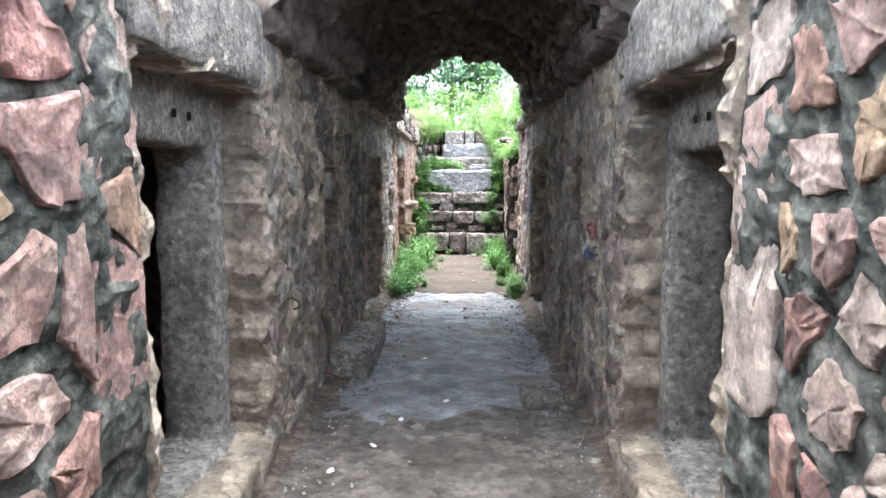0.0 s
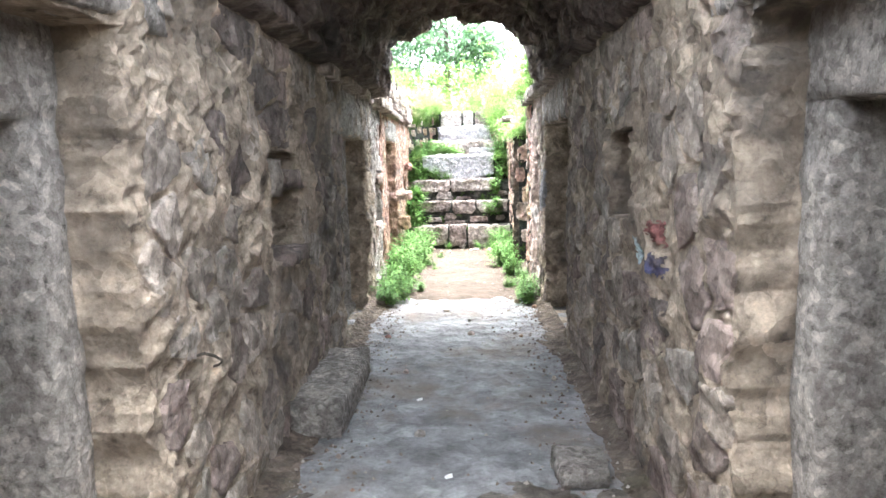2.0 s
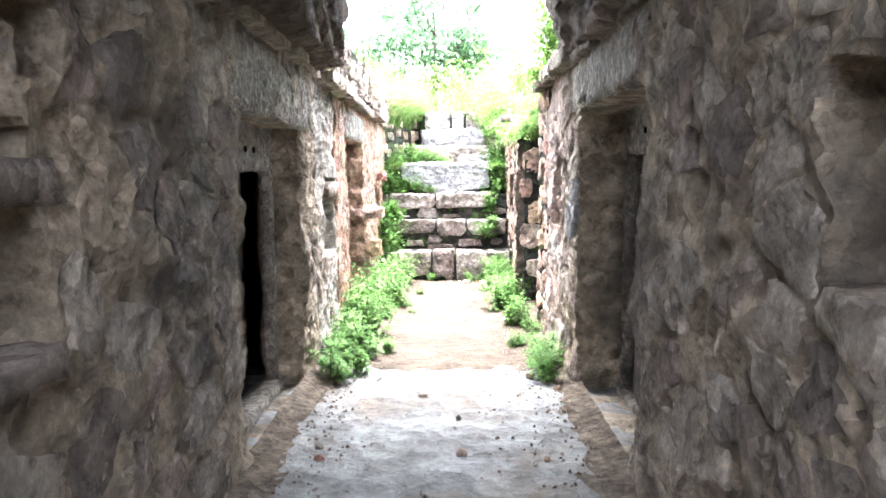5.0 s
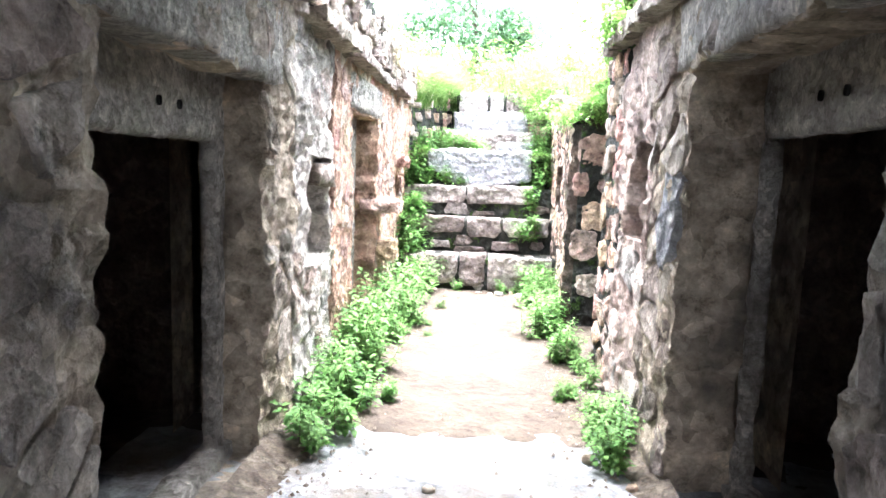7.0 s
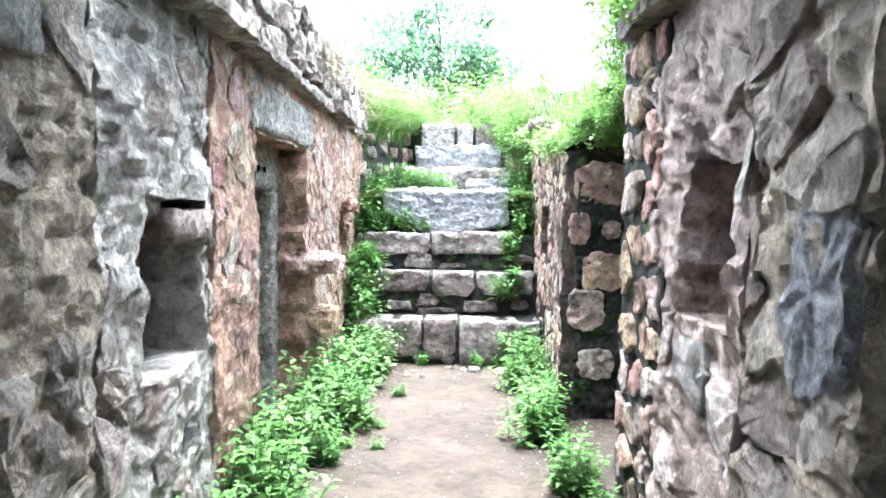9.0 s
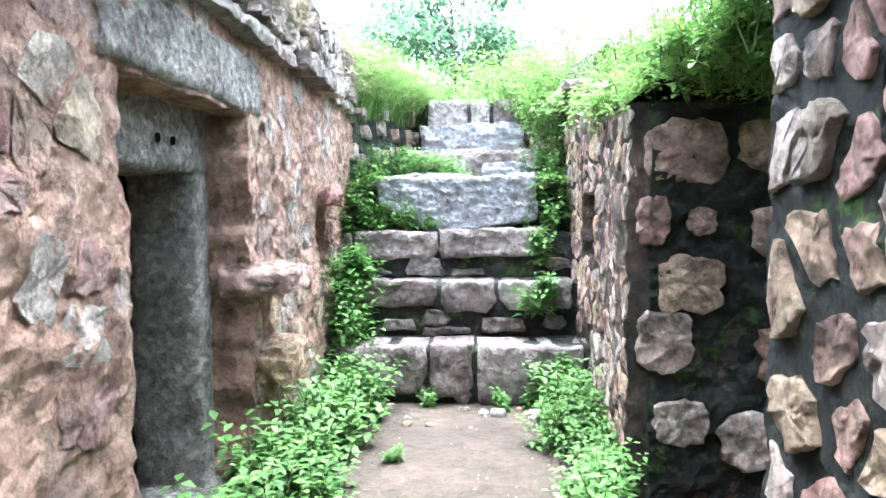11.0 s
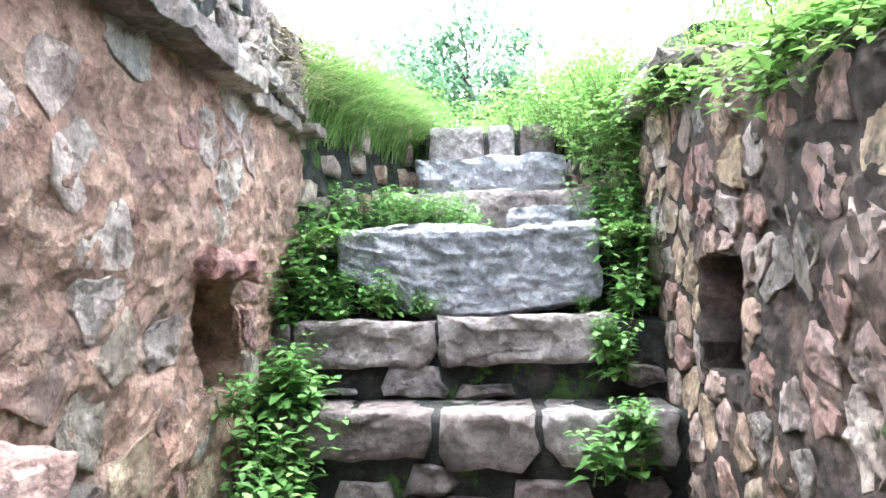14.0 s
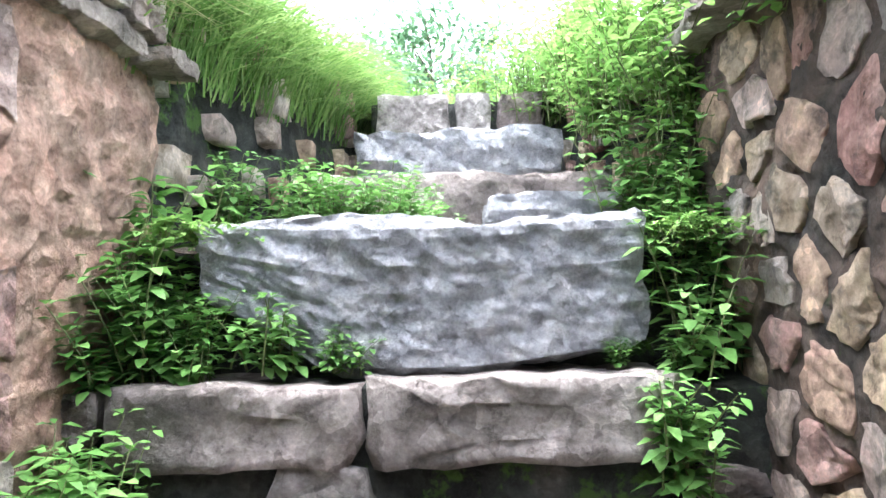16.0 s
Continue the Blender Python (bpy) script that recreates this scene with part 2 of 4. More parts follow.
def wall_skin(name, put, u0, u1, v0, v1, openings, mat, top=None, cell=0.03333, thick=0.6, amp=0.05, seed=0, parent=None, open_sides=True):
    """A thick rough wall: a displaced face, ragged openings that go through it or end in a niche, a back and a top.
    openings: (u0, u1, v0, v1, depth), depth 0 for a doorway."""
    nu, nv = round((u1 - u0) / cell), round((v1 - v0) / cell)
    cell_v = (v1 - v0) / nv
    kind = [[None] * nv for _ in range(nu)]
    for a, b, c, d, deep in openings:
        for i in range(max(0, round((a - u0) / cell)), min(nu, round((b - u0) / cell))):
            for j in range(max(0, round((c - v0) / cell_v)), min(nv, round((d - v0) / cell_v))):
                kind[i][j] = deep if deep else DOORWAY
    def state(i, j):
        return kind[i][j] if 0 <= i < nu and 0 <= j < nv else -1
    verts, faces, index = [], [], {}
    layers = 4
    cell = (u1 - u0) / nu

    def vert(i, j, layer, deep):
        key = (i, j, layer, deep if layer else 0)
        if key not in index:
            u, v = u0 + i * cell, v0 + j * cell_v
            hole = any((state(i + a, j + b) or 0) > 0 for a in (-1, 0) for b in (-1, 0))
            if top:
                v = top(u) if j == nv else min(v, top(u) - 0.002 * (nv - j))
            jig = 0.0 if j in (0, nv) else 0.012
            ju = jig * nz(i * 1.37, j * 2.11, seed) + 0.5 * nz(u * 3, v * 3, seed) * (0.1 if hole else 0.03) + (0.035 * nz(u * 9, v * 9, seed + 7) if hole else 0)
            jv = jig * nz(i * 2.3, j * 1.7, seed + 4) + 0.5 * nz(u * 3, v * 3, seed + 30) * (0.1 if hole else 0.03)
            if i in (0, nu):
                ju = 0
            if j == 0:
                jv = 0
            w = relief(u, v, amp, seed)
            if layer:
                f = layer / (layers - 1)
                w = w * (1 - f) - deep * f + 0.02 * nz(u * 6, v * 6, f * 3 + seed)
                ju += 0.025 * nz(f * 4, v * 5, seed + u)
                jv += 0.025 * nz(f * 4, u * 5, seed + v)
            index[key] = len(verts)
            verts.append(put(u + ju, v + jv, w))
        return index[key]

    for i in range(nu):
        for j in range(nv):
            s = kind[i][j]
            ring = ((i, j), (i + 1, j), (i + 1, j + 1), (i, j + 1))
            if s is None:
                faces.append([vert(a, b, 0, 0) for a, b in ring])
            elif s != DOORWAY:
                faces.append([vert(a, b, layers - 1, s) for a, b in ring])
            if s is not None:
                for (a, b), (c, d), (p, q) in zip(ring, ring[1:] + ring[:1], ((0, -1), (1, 0), (0, 1), (-1, 0))):
                    if state(i + p, j + q) is None:
                        for k in range(layers - 1):
                            faces.append([vert(a, b, k, s), vert(c, d, k, s), vert(c, d, k + 1, s), vert(a, b, k + 1, s)])
    # back, top and ends
    def flat(u, v, w):
        verts.append(put(u, v, w))
        return len(verts) - 1
    step = 8
    for i in range(0, nu, step):
        for j in range(0, nv, step):
            i1, j1 = min(nu, i + step), min(nv, j + step)
            if not any(kind[a][b] == DOORWAY for a in range(i, i1) for b in range(j, j1)):
                q = [(u0 + a * cell, (top(u0 + a * cell) if top and b == nv else v0 + b * cell_v)) for a, b in ((i, j), (i1, j), (i1, j1), (i, j1))]
                faces.append([flat(u, v, -thick) for u, v in q])
    for i in range(nu):
        ua, ub = u0 + i * cell, u0 + (i + 1) * cell
        faces.append([vert(i, nv, 0, 0), vert(i + 1, nv, 0, 0), flat(ub, top(ub) if top else v1, -thick), flat(ua, top(ua) if top else v1, -thick)])
    for i, u in ((0, u0), (nu, u1)):
        for j in range(nv):
            if state(min(i, nu - 1), j) is None:
                va, vb = v0 + j * cell_v, (top(u) if top and j == nv - 1 else v0 + (j + 1) * cell_v)
                faces.append([vert(i, j, 0, 0), vert(i, j + 1, 0, 0), flat(u, vb, -thick), flat(u, va, -thick)])
    return mesh_ob(name, verts, faces, mat, parent, False)


def clip(poly, px, py, nx, ny):
    out = []
    for (ax, ay), (bx, by) in zip(poly, poly[1:] + poly[:1]):
        da, db = (ax - px) * nx + (ay - py) * ny, (bx - px) * nx + (by - py) * ny
        if da <= 0:
            out.append((ax, ay))
        if da * db < 0:
            f = da / (da - db)
            out.append((ax + (bx - ax) * f, ay + (by - ay) * f))
    return out


def stone_mesh(outline, proud, put, rng, mat, name="stone"):
    """One rubble stone: an uneven outline, rounded arris and broken face."""
    n = len(outline)
    cx, cy = sum(p[0] for p in outline) / n, sum(p[1] for p in outline) / n
    tilt_u, tilt_v = rng.uniform(-0.06, 0.06), rng.uniform(-0.06, 0.06)
    verts = []
    for s, w, jit in ((1.0, -0.03, 0), (0.985, proud * 0.6, 0.25), (0.9, proud * 0.95, 0.22), (0.5, proud * 1.0, 0.25)):
        for x, y in outline:
            k = s * (1 + (rng.uniform(-0.07, 0.07) if s < 0.95 else 0))
            u, v = cx + (x - cx) * k, cy + (y - cy) * k
            dw = max(proud, 0.012) * rng.uniform(-jit, jit)
            verts.append(put(u, v, w + dw + (tilt_u * (u - cx) + tilt_v * (v - cy) if w > 0 else 0)))
    verts.append(put(cx, cy, proud * rng.uniform(0.9, 1.1)))
    faces = [[r * n + i, r * n + (i + 1) % n, (r + 1) * n + (i + 1) % n, (r + 1) * n + i] for r in range(3) for i in range(n)]
    faces += [[3 * n + i, 3 * n + (i + 1) % n, 4 * n] for i in range(n)]
    me = bpy.data.meshes.new(name)
    me.from_pydata(verts, [], faces)
    me.materials.append(mat)
    me.polygons.foreach_set("use_smooth", [False] * len(me.polygons))
    return me


def rubble(parent, put, u0, u1, v0, v1, openings, size, shrink, proud, mat, seed, top=None, keep=1.0):
    """Rubble stones of a wall, each an object, as shrunken cells of an uneven coursing that stop at the openings."""
    rng = random.Random(seed)
    su, sv = size
    seeds = []
    rows = max(1, round((v1 - v0) / sv))
    for r in range(rows):
        u = u0 + rng.uniform(0.1, 0.9) * su
        while u < u1:
            seeds.append((u, v0 + (r + 0.5 + rng.uniform(-0.4, 0.4)) * (v1 - v0) / rows))
            u += su * rng.uniform(0.5, 1.6)
    for x, y in seeds:
        if rng.random() > keep:
            continue
        ceil_v = min(v1, top(x) - 0.02) if top else v1
        if y > ceil_v - 0.03:
            continue
        poly = [(max(u0, x - su * 1.2), max(v0, y - sv * 1.2)), (min(u1, x + su * 1.2), max(v0, y - sv * 1.2)),
                (min(u1, x + su * 1.2), min(ceil_v, y + sv * 1.2)), (max(u0, x - su * 1.2), min(ceil_v, y + sv * 1.2))]
        for p, q in seeds:
            dx, dy = p - x, q - y
            if (dx or dy) and abs(dx) < su * 3 and abs(dy) < sv * 3:
                poly = clip(poly, x + dx / 2, y + dy / 2, dx, dy)
        bad = False
        for a, b, c, d, _ in openings:
            if a - 0.02 < x < b + 0.02 and c - 0.02 < y < d + 0.02:
                bad = True
                break
            gaps = [(a - x, (a - 0.01, y, 1, 0)), (x - b, (b + 0.01, y, -1, 0)), (c - y, (x, c - 0.01, 0, 1)), (y - d, (x, d + 0.01, 0, -1))]
            best = max(gaps, key=lambda g: g[0])
            hit_box = any(a - 0.01 < p < b + 0.01 and c - 0.01 < q < d + 0.01 for p, q in poly) or best[0] < max(su, sv) * 0.6
            if hit_box:
                poly = clip(poly, *best[1])
        if bad or len(poly) < 3:
            continue
        n = len(poly)
        area = 0.5 * abs(sum(poly[i][0] * poly[(i + 1) % n][1] - poly[(i + 1) % n][0] * poly[i][1] for i in range(n)))
        if area < 0.2 * su * sv:
            continue
        cx, cy = sum(p[0] for p in poly) / n, sum(p[1] for p in poly) / n
        k = shrink * rng.uniform(0.88, 1.06)
        # points at even steps round the shrunken cell, corners cut
        pts = []
        for i in range(n):
            (ax, ay), (bx, by) = poly[i], poly[(i + 1) % n]
            ln = math.hypot(bx - ax, by - ay)
            if ln < 0.03:
                continue
            for f in ((0.12, 0.88) if ln < su * 0.5 else (0.08, 0.36, 0.64, 0.92)):
                j = 0.018 * max(1.0, su / 0.24)
                pts.append((cx + (ax + (bx - ax) * f - cx) * k + rng.uniform(-j, j) * 0.6, cy + (ay + (by - ay) * f - cy) * k + rng.uniform(-j, j) * 0.6))
        if len(pts) < 5:
            continue
        me = stone_mesh(pts, proud * rng.uniform(0.5, 1.4), put, rng, mat)
        new("stone", me).parent = parent


def rough_box(name, lo, hi, mat, parent=None, cell=0.06, amp=0.015, seed=0, label="", strata=0.0, rounded=0.012, smooth=True):
    """A hewn block: a gridded box with rounded arrises and an uneven surface."""
    lo, hi = Vector(lo), Vector(hi)
    n = [max(2, min(60, round((hi[k] - lo[k]) / cell))) for k in range(3)]
    verts, faces, index = [], [], {}
    mid = (lo + hi) / 2

    def vert(i):
        if i not in index:
            p = Vector([lo[k] + (hi[k] - lo[k]) * i[k] / n[k] for k in range(3)])
            ends = [k for k in range(3) if i[k] in (0, n[k])]
            if len(ends) > 1:
                for k in ends:
                    p[k] += rounded * (0.6 + 0.8 * abs(nz(p.x * 7, p.y * 7, p.z * 7 + seed))) * (1 if i[k] == 0 else -1)
            d = (p - mid).normalized()
            for k in ends:
                s = -1 if i[k] == 0 else 1
                p[k] += s * amp * (rough_noise(p + Vector((seed, k, 0)), 0.25) + 0.5 * rough_noise(p + Vector((seed, k, 5)), 0.07))
            if strata and 1 in ends:
                p.y -= strata * rough_noise((p.x * 0.5, 0.3 * p.z + seed, p.z * 2.5), 0.16)
            if strata and 2 in ends and i[2] == n[2]:
                p.z += strata * 1.2 * nz(p.x * 1.6, seed) + strata * 0.5 * nz(p.x * 7, p.y * 5, seed)
            index[i] = len(verts)
            verts.append(p)
        return index[i]
    for k in range(3):
        a, b = (k + 1) % 3, (k + 2) % 3
        for side in (0, n[k]):
            for p in range(n[a]):
                for q in range(n[b]):
                    c = []
                    for dp, dq in ((0, 0), (1, 0), (1, 1), (0, 1)):
                        t = [0, 0, 0]
                        t[k], t[a], t[b] = side, p + dp, q + dq
                        c.append(vert(tuple(t)))
                    faces.append(c if side else c[::-1])
    return mesh_ob(name, verts, faces, mat, parent, smooth, label)


def thing(name, label, category, at=(0, 0, 0), group=""):
    ob = new(name)
    ob.location = at
    return tagged(ob, label, category, group)


# ---- plan ----
DOORS_L = [(2.25, 3.60, 0.20, 2.15, 0), (7.45, 8.90, 0.0, 1.95, 0), (11.10, 12.30, 0.0, 2.0, 0)]
DOORS_R = [(2.30, 3.70, 0.20, 2.15, 0), (7.30, 8.80, 0.0, 2.05, 0)]
NICHES_L = [(5.15, 5.80, 1.10, 1.75, 0), (5.70, 5.90, 1.85, 2.05, 0.45), (9.70, 10.30, 0.9, 1.6, 0), (13.75, 14.25, 1.05, 1.55, 0.6)]
NICHES_R = [(5.10, 5.70, 1.32, 1.85, 0), (9.50, 10.0, 1.15, 1.75, 0), (13.70, 14.10, 1.15, 1.6, 0.7)]
VAULT0, VAULT1, SPRING, RISE = 3.6, 9.4, 2.45, 0.97

# ---- floor and ground ----
def sheet(name, x0, x1, y0, y1, cell, height, mat):
    nx, ny = max(1, round((x1 - x0) / cell)), max(1, round((y1 - y0) / cell))
    verts = [(x0 + (x1 - x0) * i / nx, y0 + (y1 - y0) * j / ny, height(x0 + (x1 - x0) * i / nx, y0 + (y1 - y0) * j / ny)) for j in range(ny + 1) for i in range(nx + 1)]
    faces = [[j * (nx + 1) + i, j * (nx + 1) + i + 1, (j + 1) * (nx + 1) + i + 1, (j + 1) * (nx + 1) + i] for j in range(ny) for i in range(nx)]
    return mesh_ob(name, verts, faces, mat)


def uneven(x, y):
    return 0.018 * rough_noise((x, y, 0), 0.5) + 0.008 * rough_noise((x, y, 4), 0.12)


structure(sheet("floor", -1.9, 3.2, -0.9, 9.6, 0.07, uneven, M_FLOOR), "worn grey stone-and-mud floor of the vaulted passage", "floor")
def patch(y_from, sign):
    """Earth that overlies the floor and thins out along a ragged line."""
    def height(x, y):
        d = sign * (y - y_from) + 0.5 * nz(x * 1.5, y * 1.5, 3) + 0.3 * nz(x * 6, y * 6, 5)
        return uneven(x, y) + max(-0.04, min(0.012, d * 0.08))
    return height


structure(sheet("ground_path", -1.9, 3.2, 8.6, 14.2, 0.05, patch(9.3, 1), M_DIRT), "trodden sandy earth path in the open court", "path")
structure(sheet("ground_entrance", -1.9, 1.6, -0.9, 5.4, 0.05, patch(4.5, -1), M_BROWN), "brown trodden earth at the mouth of the passage", "path")


def verge(name, side, y0, y1, width):
    """Earth banked against a wall's foot."""
    n, k = round((y1 - y0) / 0.08), 6
    verts, faces = [], []
    for j in range(n + 1):
        y = y0 + (y1 - y0) * j / n
        wd = width * (1 + 0.45 * nz(y * 1.3, side * 5) + 0.25 * nz(y * 5, side * 5))
        for i in range(k + 1):
            f = i / k
            x = (-1.16 + wd * f) if side < 0 else (0.95 - wd * f)
            verts.append((x, y, 0.05 * (1 - f) ** 1.5 - 0.02 * f + 0.01 + uneven(x, y) * 1.2 + 0.012 * nz(x * 14, y * 14)))
    for j in range(n):
        for i in range(k):
            a = j * (k + 1) + i
            faces.append([a, a + 1, a + k + 2, a + k + 1])
    return structure(mesh_ob(name, verts, faces, M_EDGE), "damp dark earth banked along the foot of the wall", "earth")


verge("earth_edge_left", -1, 1.0, 13.8, 0.26)
verge("earth_edge_right", 1, 1.0, 10.9, 0.24)


def land(x, y):
    """Height of the ground above and around the sunken passage."""
    d = max(abs(x + 0.1) - 1.6, 0)
    base = 2.75 + 0.25 * min(1, d / 2) + 0.25 * nz(x * 0.3, y * 0.3)
    if y > 17.3:
        base = 2.75 + 0.05 * min(y - 17.3, 30) + 0.15 * nz(x * 0.4, y * 0.4) + 0.3 * min(1, max(0, abs(x) - 0.8))
    if 1.2 < x < 3.6 and 12 < y < 15.6:
        base = 2.0 + 0.3 * max(0, x - 1.5) + 0.15 * max(0, y - 12.4)
    if y < -0.82:
        base = -0.03 + max(0, (abs(x) - 5) * 0.4) + max(0, (-8 - y) * 0.25)
        base = min(base, 3.0)
    return base


def ground_sheet():
    xs = [-600, -200, -80, -35, -18, -10, -6, -4, -3, -2.3, -1.75, -1.2, -0.6, 0, 0.6, 1.1, 1.5, 2.2, 3.2, 4, 6, 10, 18, 35, 80, 200, 600]
    ys = [-600, -150, -50, -20, -12, -8, -4.6, -2, -0.84, -0.8] + [0.0 + 1.0 * k for k in range(18)] + [17.3, 17.8, 18.4, 19.2, 20.5, 22, 25, 30, 40, 60, 110, 250, 700]
    ys = sorted(ys + [10.85, 12.25])
    verts = [(x, y, land(x, y)) for y in ys for x in xs]
    faces = []
    for j in range(len(ys) - 1):
        for i in range(len(xs) - 1):
            mx, my = (xs[i] + xs[i + 1]) / 2, (ys[j] + ys[j + 1]) / 2
            if -1.75 < mx < 1.5 and -0.8 < my < 17.3:
                continue
            if 1.4 < mx < 3.2 and 10.85 < my < 12.25:
                continue
            a = j * len(xs) + i
            faces.append([a, a + 1, a + len(xs) + 1, a + len(xs)])
    return mesh_ob("ground", verts, faces, M_SOIL)


structure(ground_sheet(), "grassy ground around the sunken stone passage", "ground")

# ---- walls ----
def left_top(u):
    return 2.42 + 0.02 * nz(u * 2, 0)


def right_far_top(u):
    return 2.02 + 0.42 * min(1, max(0, (u - 12.6) / 1.4)) + 0.04 * nz(u * 3, 3)


SPECS_L = [("wall_left_entrance", -0.8, 2.2, M_FRONT, M_FRONT_STONE, (0.40, 0.32), 0.8, 0.022, 2.85),
           ("wall_left_passage", 2.2, 9.4, M_IN, M_IN_STONE, (0.34, 0.22), 0.86, 0.012, 2.45),
           ("wall_left_court_plastered", 9.4, 10.4, M_GREY, M_GREY_STONE, (0.3, 0.2), 0.75, 0.006, 2.45),
           ("wall_left_court", 10.4, 15.2, M_RED, M_RED_STONE, (0.27, 0.2), 0.86, 0.003, 2.45)]
SPECS_R = [("wall_right_entrance", -0.8, 2.2, M_FRONT, M_FRONT_STONE, (0.27, 0.24), 0.74, 0.016, 2.85),
           ("wall_right_passage", 2.2, 9.4, M_IN, M_IN_STONE, (0.34, 0.22), 0.86, 0.012, 2.45),
           ("wall_right_court", 9.4, 10.2, M_ROSE, M_GREY_STONE, (0.4, 0.3), 0.8, 0.012, 2.45),
           ("wall_right_court_corner", 10.2, 10.9, M_DARK, M_DARK_STONE, (0.2, 0.22), 0.72, 0.025, 2.45)]
WALLS = {}
LABELS = {M_FRONT: "rubble wall of pink stones in dark lichened mortar", M_IN: "sooty grey-brown rubble wall with rough plaster",
          M_ROSE: "rough rose-grey plastered rubble wall in the open court", M_BANKED: "rubble wall of pink and buff stones in dark earthy mortar",
          M_GREY: "rough grey plastered rubble wall in the open court", M_RED: "weathered rubble wall of pinkish stone in red earth mortar", M_DARK: "rubble wall of pink stones in black mossy mortar"}
for specs, put, holes, sd in ((SPECS_L, left_map, DOORS_L + NICHES_L, 11), (SPECS_R, right_map, DOORS_R + NICHES_R, 47)):
    for name, a, b, mat, smat, size, shrink, proud, height in specs:
        inside = [(max(o[0], a), min(o[1], b), *o[2:]) for o in holes if o[1] > a and o[0] < b]
        WALLS[name] = (structure(wall_skin(name, put, a, b, -0.1, height, inside, mat, seed=sd, amp=0.05 if mat in (M_IN, M_GREY, M_ROSE) else 0.032), LABELS[mat], "wall"),
                       put, a, b, 0.02, height - 0.02, inside, size, shrink, proud, smat, sd)
        sd += 3
far = wall_skin("wall_right_stairs", stairs_map, 12.2, 15.2, -0.1, 2.5, NICHES_R[2:], M_BANKED, top=right_far_top, seed=91, amp=0.035)
WALLS["wall_right_stairs"] = (structure(far, LABELS[M_BANKED], "wall"), stairs_map, 12.2, 15.2, 0.02, 2.48, NICHES_R[2:], (0.2, 0.2), 0.8, 0.009, M_DARK_STONE, 91)
end = wall_skin("wall_side_passage_north", facing_south(12.18), 0.9, 3.1, -0.1, 2.0, [], M_DARK, top=lambda u: 2.0 + 0.05 * nz(u * 3, 8), thick=0.5, seed=95, amp=0.05)
structure(end, LABELS[M_DARK], "wall")
structure(wall_skin("wall_side_passage_south", facing_north(10.9), 0.92, 3.1, -0.1, 2.45, [], M_DARK, thick=0.5, seed=99), LABELS[M_DARK], "wall")
structure(wall_skin("wall_side_passage_end", lambda u, v, w: (3.1 - w, u, v), 10.4, 12.7, -0.1, 2.6, [], M_DARK, thick=0.3, seed=101, cell=0.1), LABELS[M_DARK], "wall")


def set_stone(wall, put, u0, u1, v0, v1, proud, mat, seed, label=""):
    """One large weathered stone let into a wall, with a broken outline."""
    g = random.Random(seed)
    cu, cv, ru, rv, pts = (u0 + u1) / 2, (v0 + v1) / 2, (u1 - u0) / 2, (v1 - v0) / 2, []
    for i in range(30):
        a = 6.2832 * i / 30
        k = (abs(math.cos(a)) ** 3.5 + abs(math.sin(a)) ** 3.5) ** (-1 / 3.5) * (0.97 + 0.22 * nz(math.cos(a) * 2.2, math.sin(a) * 2.2, seed)) * g.uniform(0.93, 1.05)
        pts.append((cu + ru * k * math.cos(a), cv + rv * k * math.sin(a)))
    ob = new("stone", stone_mesh(pts, proud, put, g, mat))
    ob.parent = wall
    if label:
        tagged(ob, label)


for k, (a, b, c, d) in enumerate(((0.87, 1.28, 1.60, 1.93), (0.84, 1.0, 1.31, 1.56), (0.93, 1.27, 0.98, 1.27), (0.84, 1.12, 0.68, 1.0), (1.38, 1.76, 1.22, 1.52), (1.32, 1.62, 1.66, 1.92),
                                  (1.42, 1.8, 0.62, 0.95), (0.92, 1.2, 0.32, 0.56), (1.08, 1.22, 1.36, 1.5), (1.86, 2.3, 0.9, 1.3), (1.75, 2.1, 1.62, 1.9), (1.25, 1.6, 0.2, 0.5), (1.9, 2.35, 0.3, 0.7))):
    set_stone(end, lambda u, v, w: facing_south(12.18)(u, v, w + 0.5 * relief(u, v, 0.05, 95) + 0.008), a, b, c, d, 0.022, M_DARK_STONE, 300 + k)
set_stone(WALLS["wall_right_passage"][0], right_map, 8.84, 9.12, 1.08, 1.64, 0.035, M_BLOCK, 340, "blue-grey boulder built into the wall")


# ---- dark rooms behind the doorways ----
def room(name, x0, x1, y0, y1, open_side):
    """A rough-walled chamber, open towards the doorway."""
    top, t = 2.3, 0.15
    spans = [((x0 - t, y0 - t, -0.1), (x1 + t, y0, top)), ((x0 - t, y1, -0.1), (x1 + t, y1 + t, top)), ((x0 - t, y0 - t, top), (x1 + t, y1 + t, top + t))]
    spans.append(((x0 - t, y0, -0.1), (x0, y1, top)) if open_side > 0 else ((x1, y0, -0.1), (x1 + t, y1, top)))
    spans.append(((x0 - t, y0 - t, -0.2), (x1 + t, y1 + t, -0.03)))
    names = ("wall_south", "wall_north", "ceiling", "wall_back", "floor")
    # Linings are coloured dark: the rooms' shade is in the material.
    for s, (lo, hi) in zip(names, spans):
        structure(rough_box(f"{name}_{s}", lo, hi, M_VAULT_ROOM_SHADE, cell=0.16, amp=0.03, seed=len(s)), "rubble lining coloured dark to stand for chamber shade", s.split("_")[0])


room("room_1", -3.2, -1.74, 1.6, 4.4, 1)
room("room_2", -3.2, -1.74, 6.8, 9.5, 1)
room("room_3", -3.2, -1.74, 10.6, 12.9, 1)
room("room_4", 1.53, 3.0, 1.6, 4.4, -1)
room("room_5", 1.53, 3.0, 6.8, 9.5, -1)

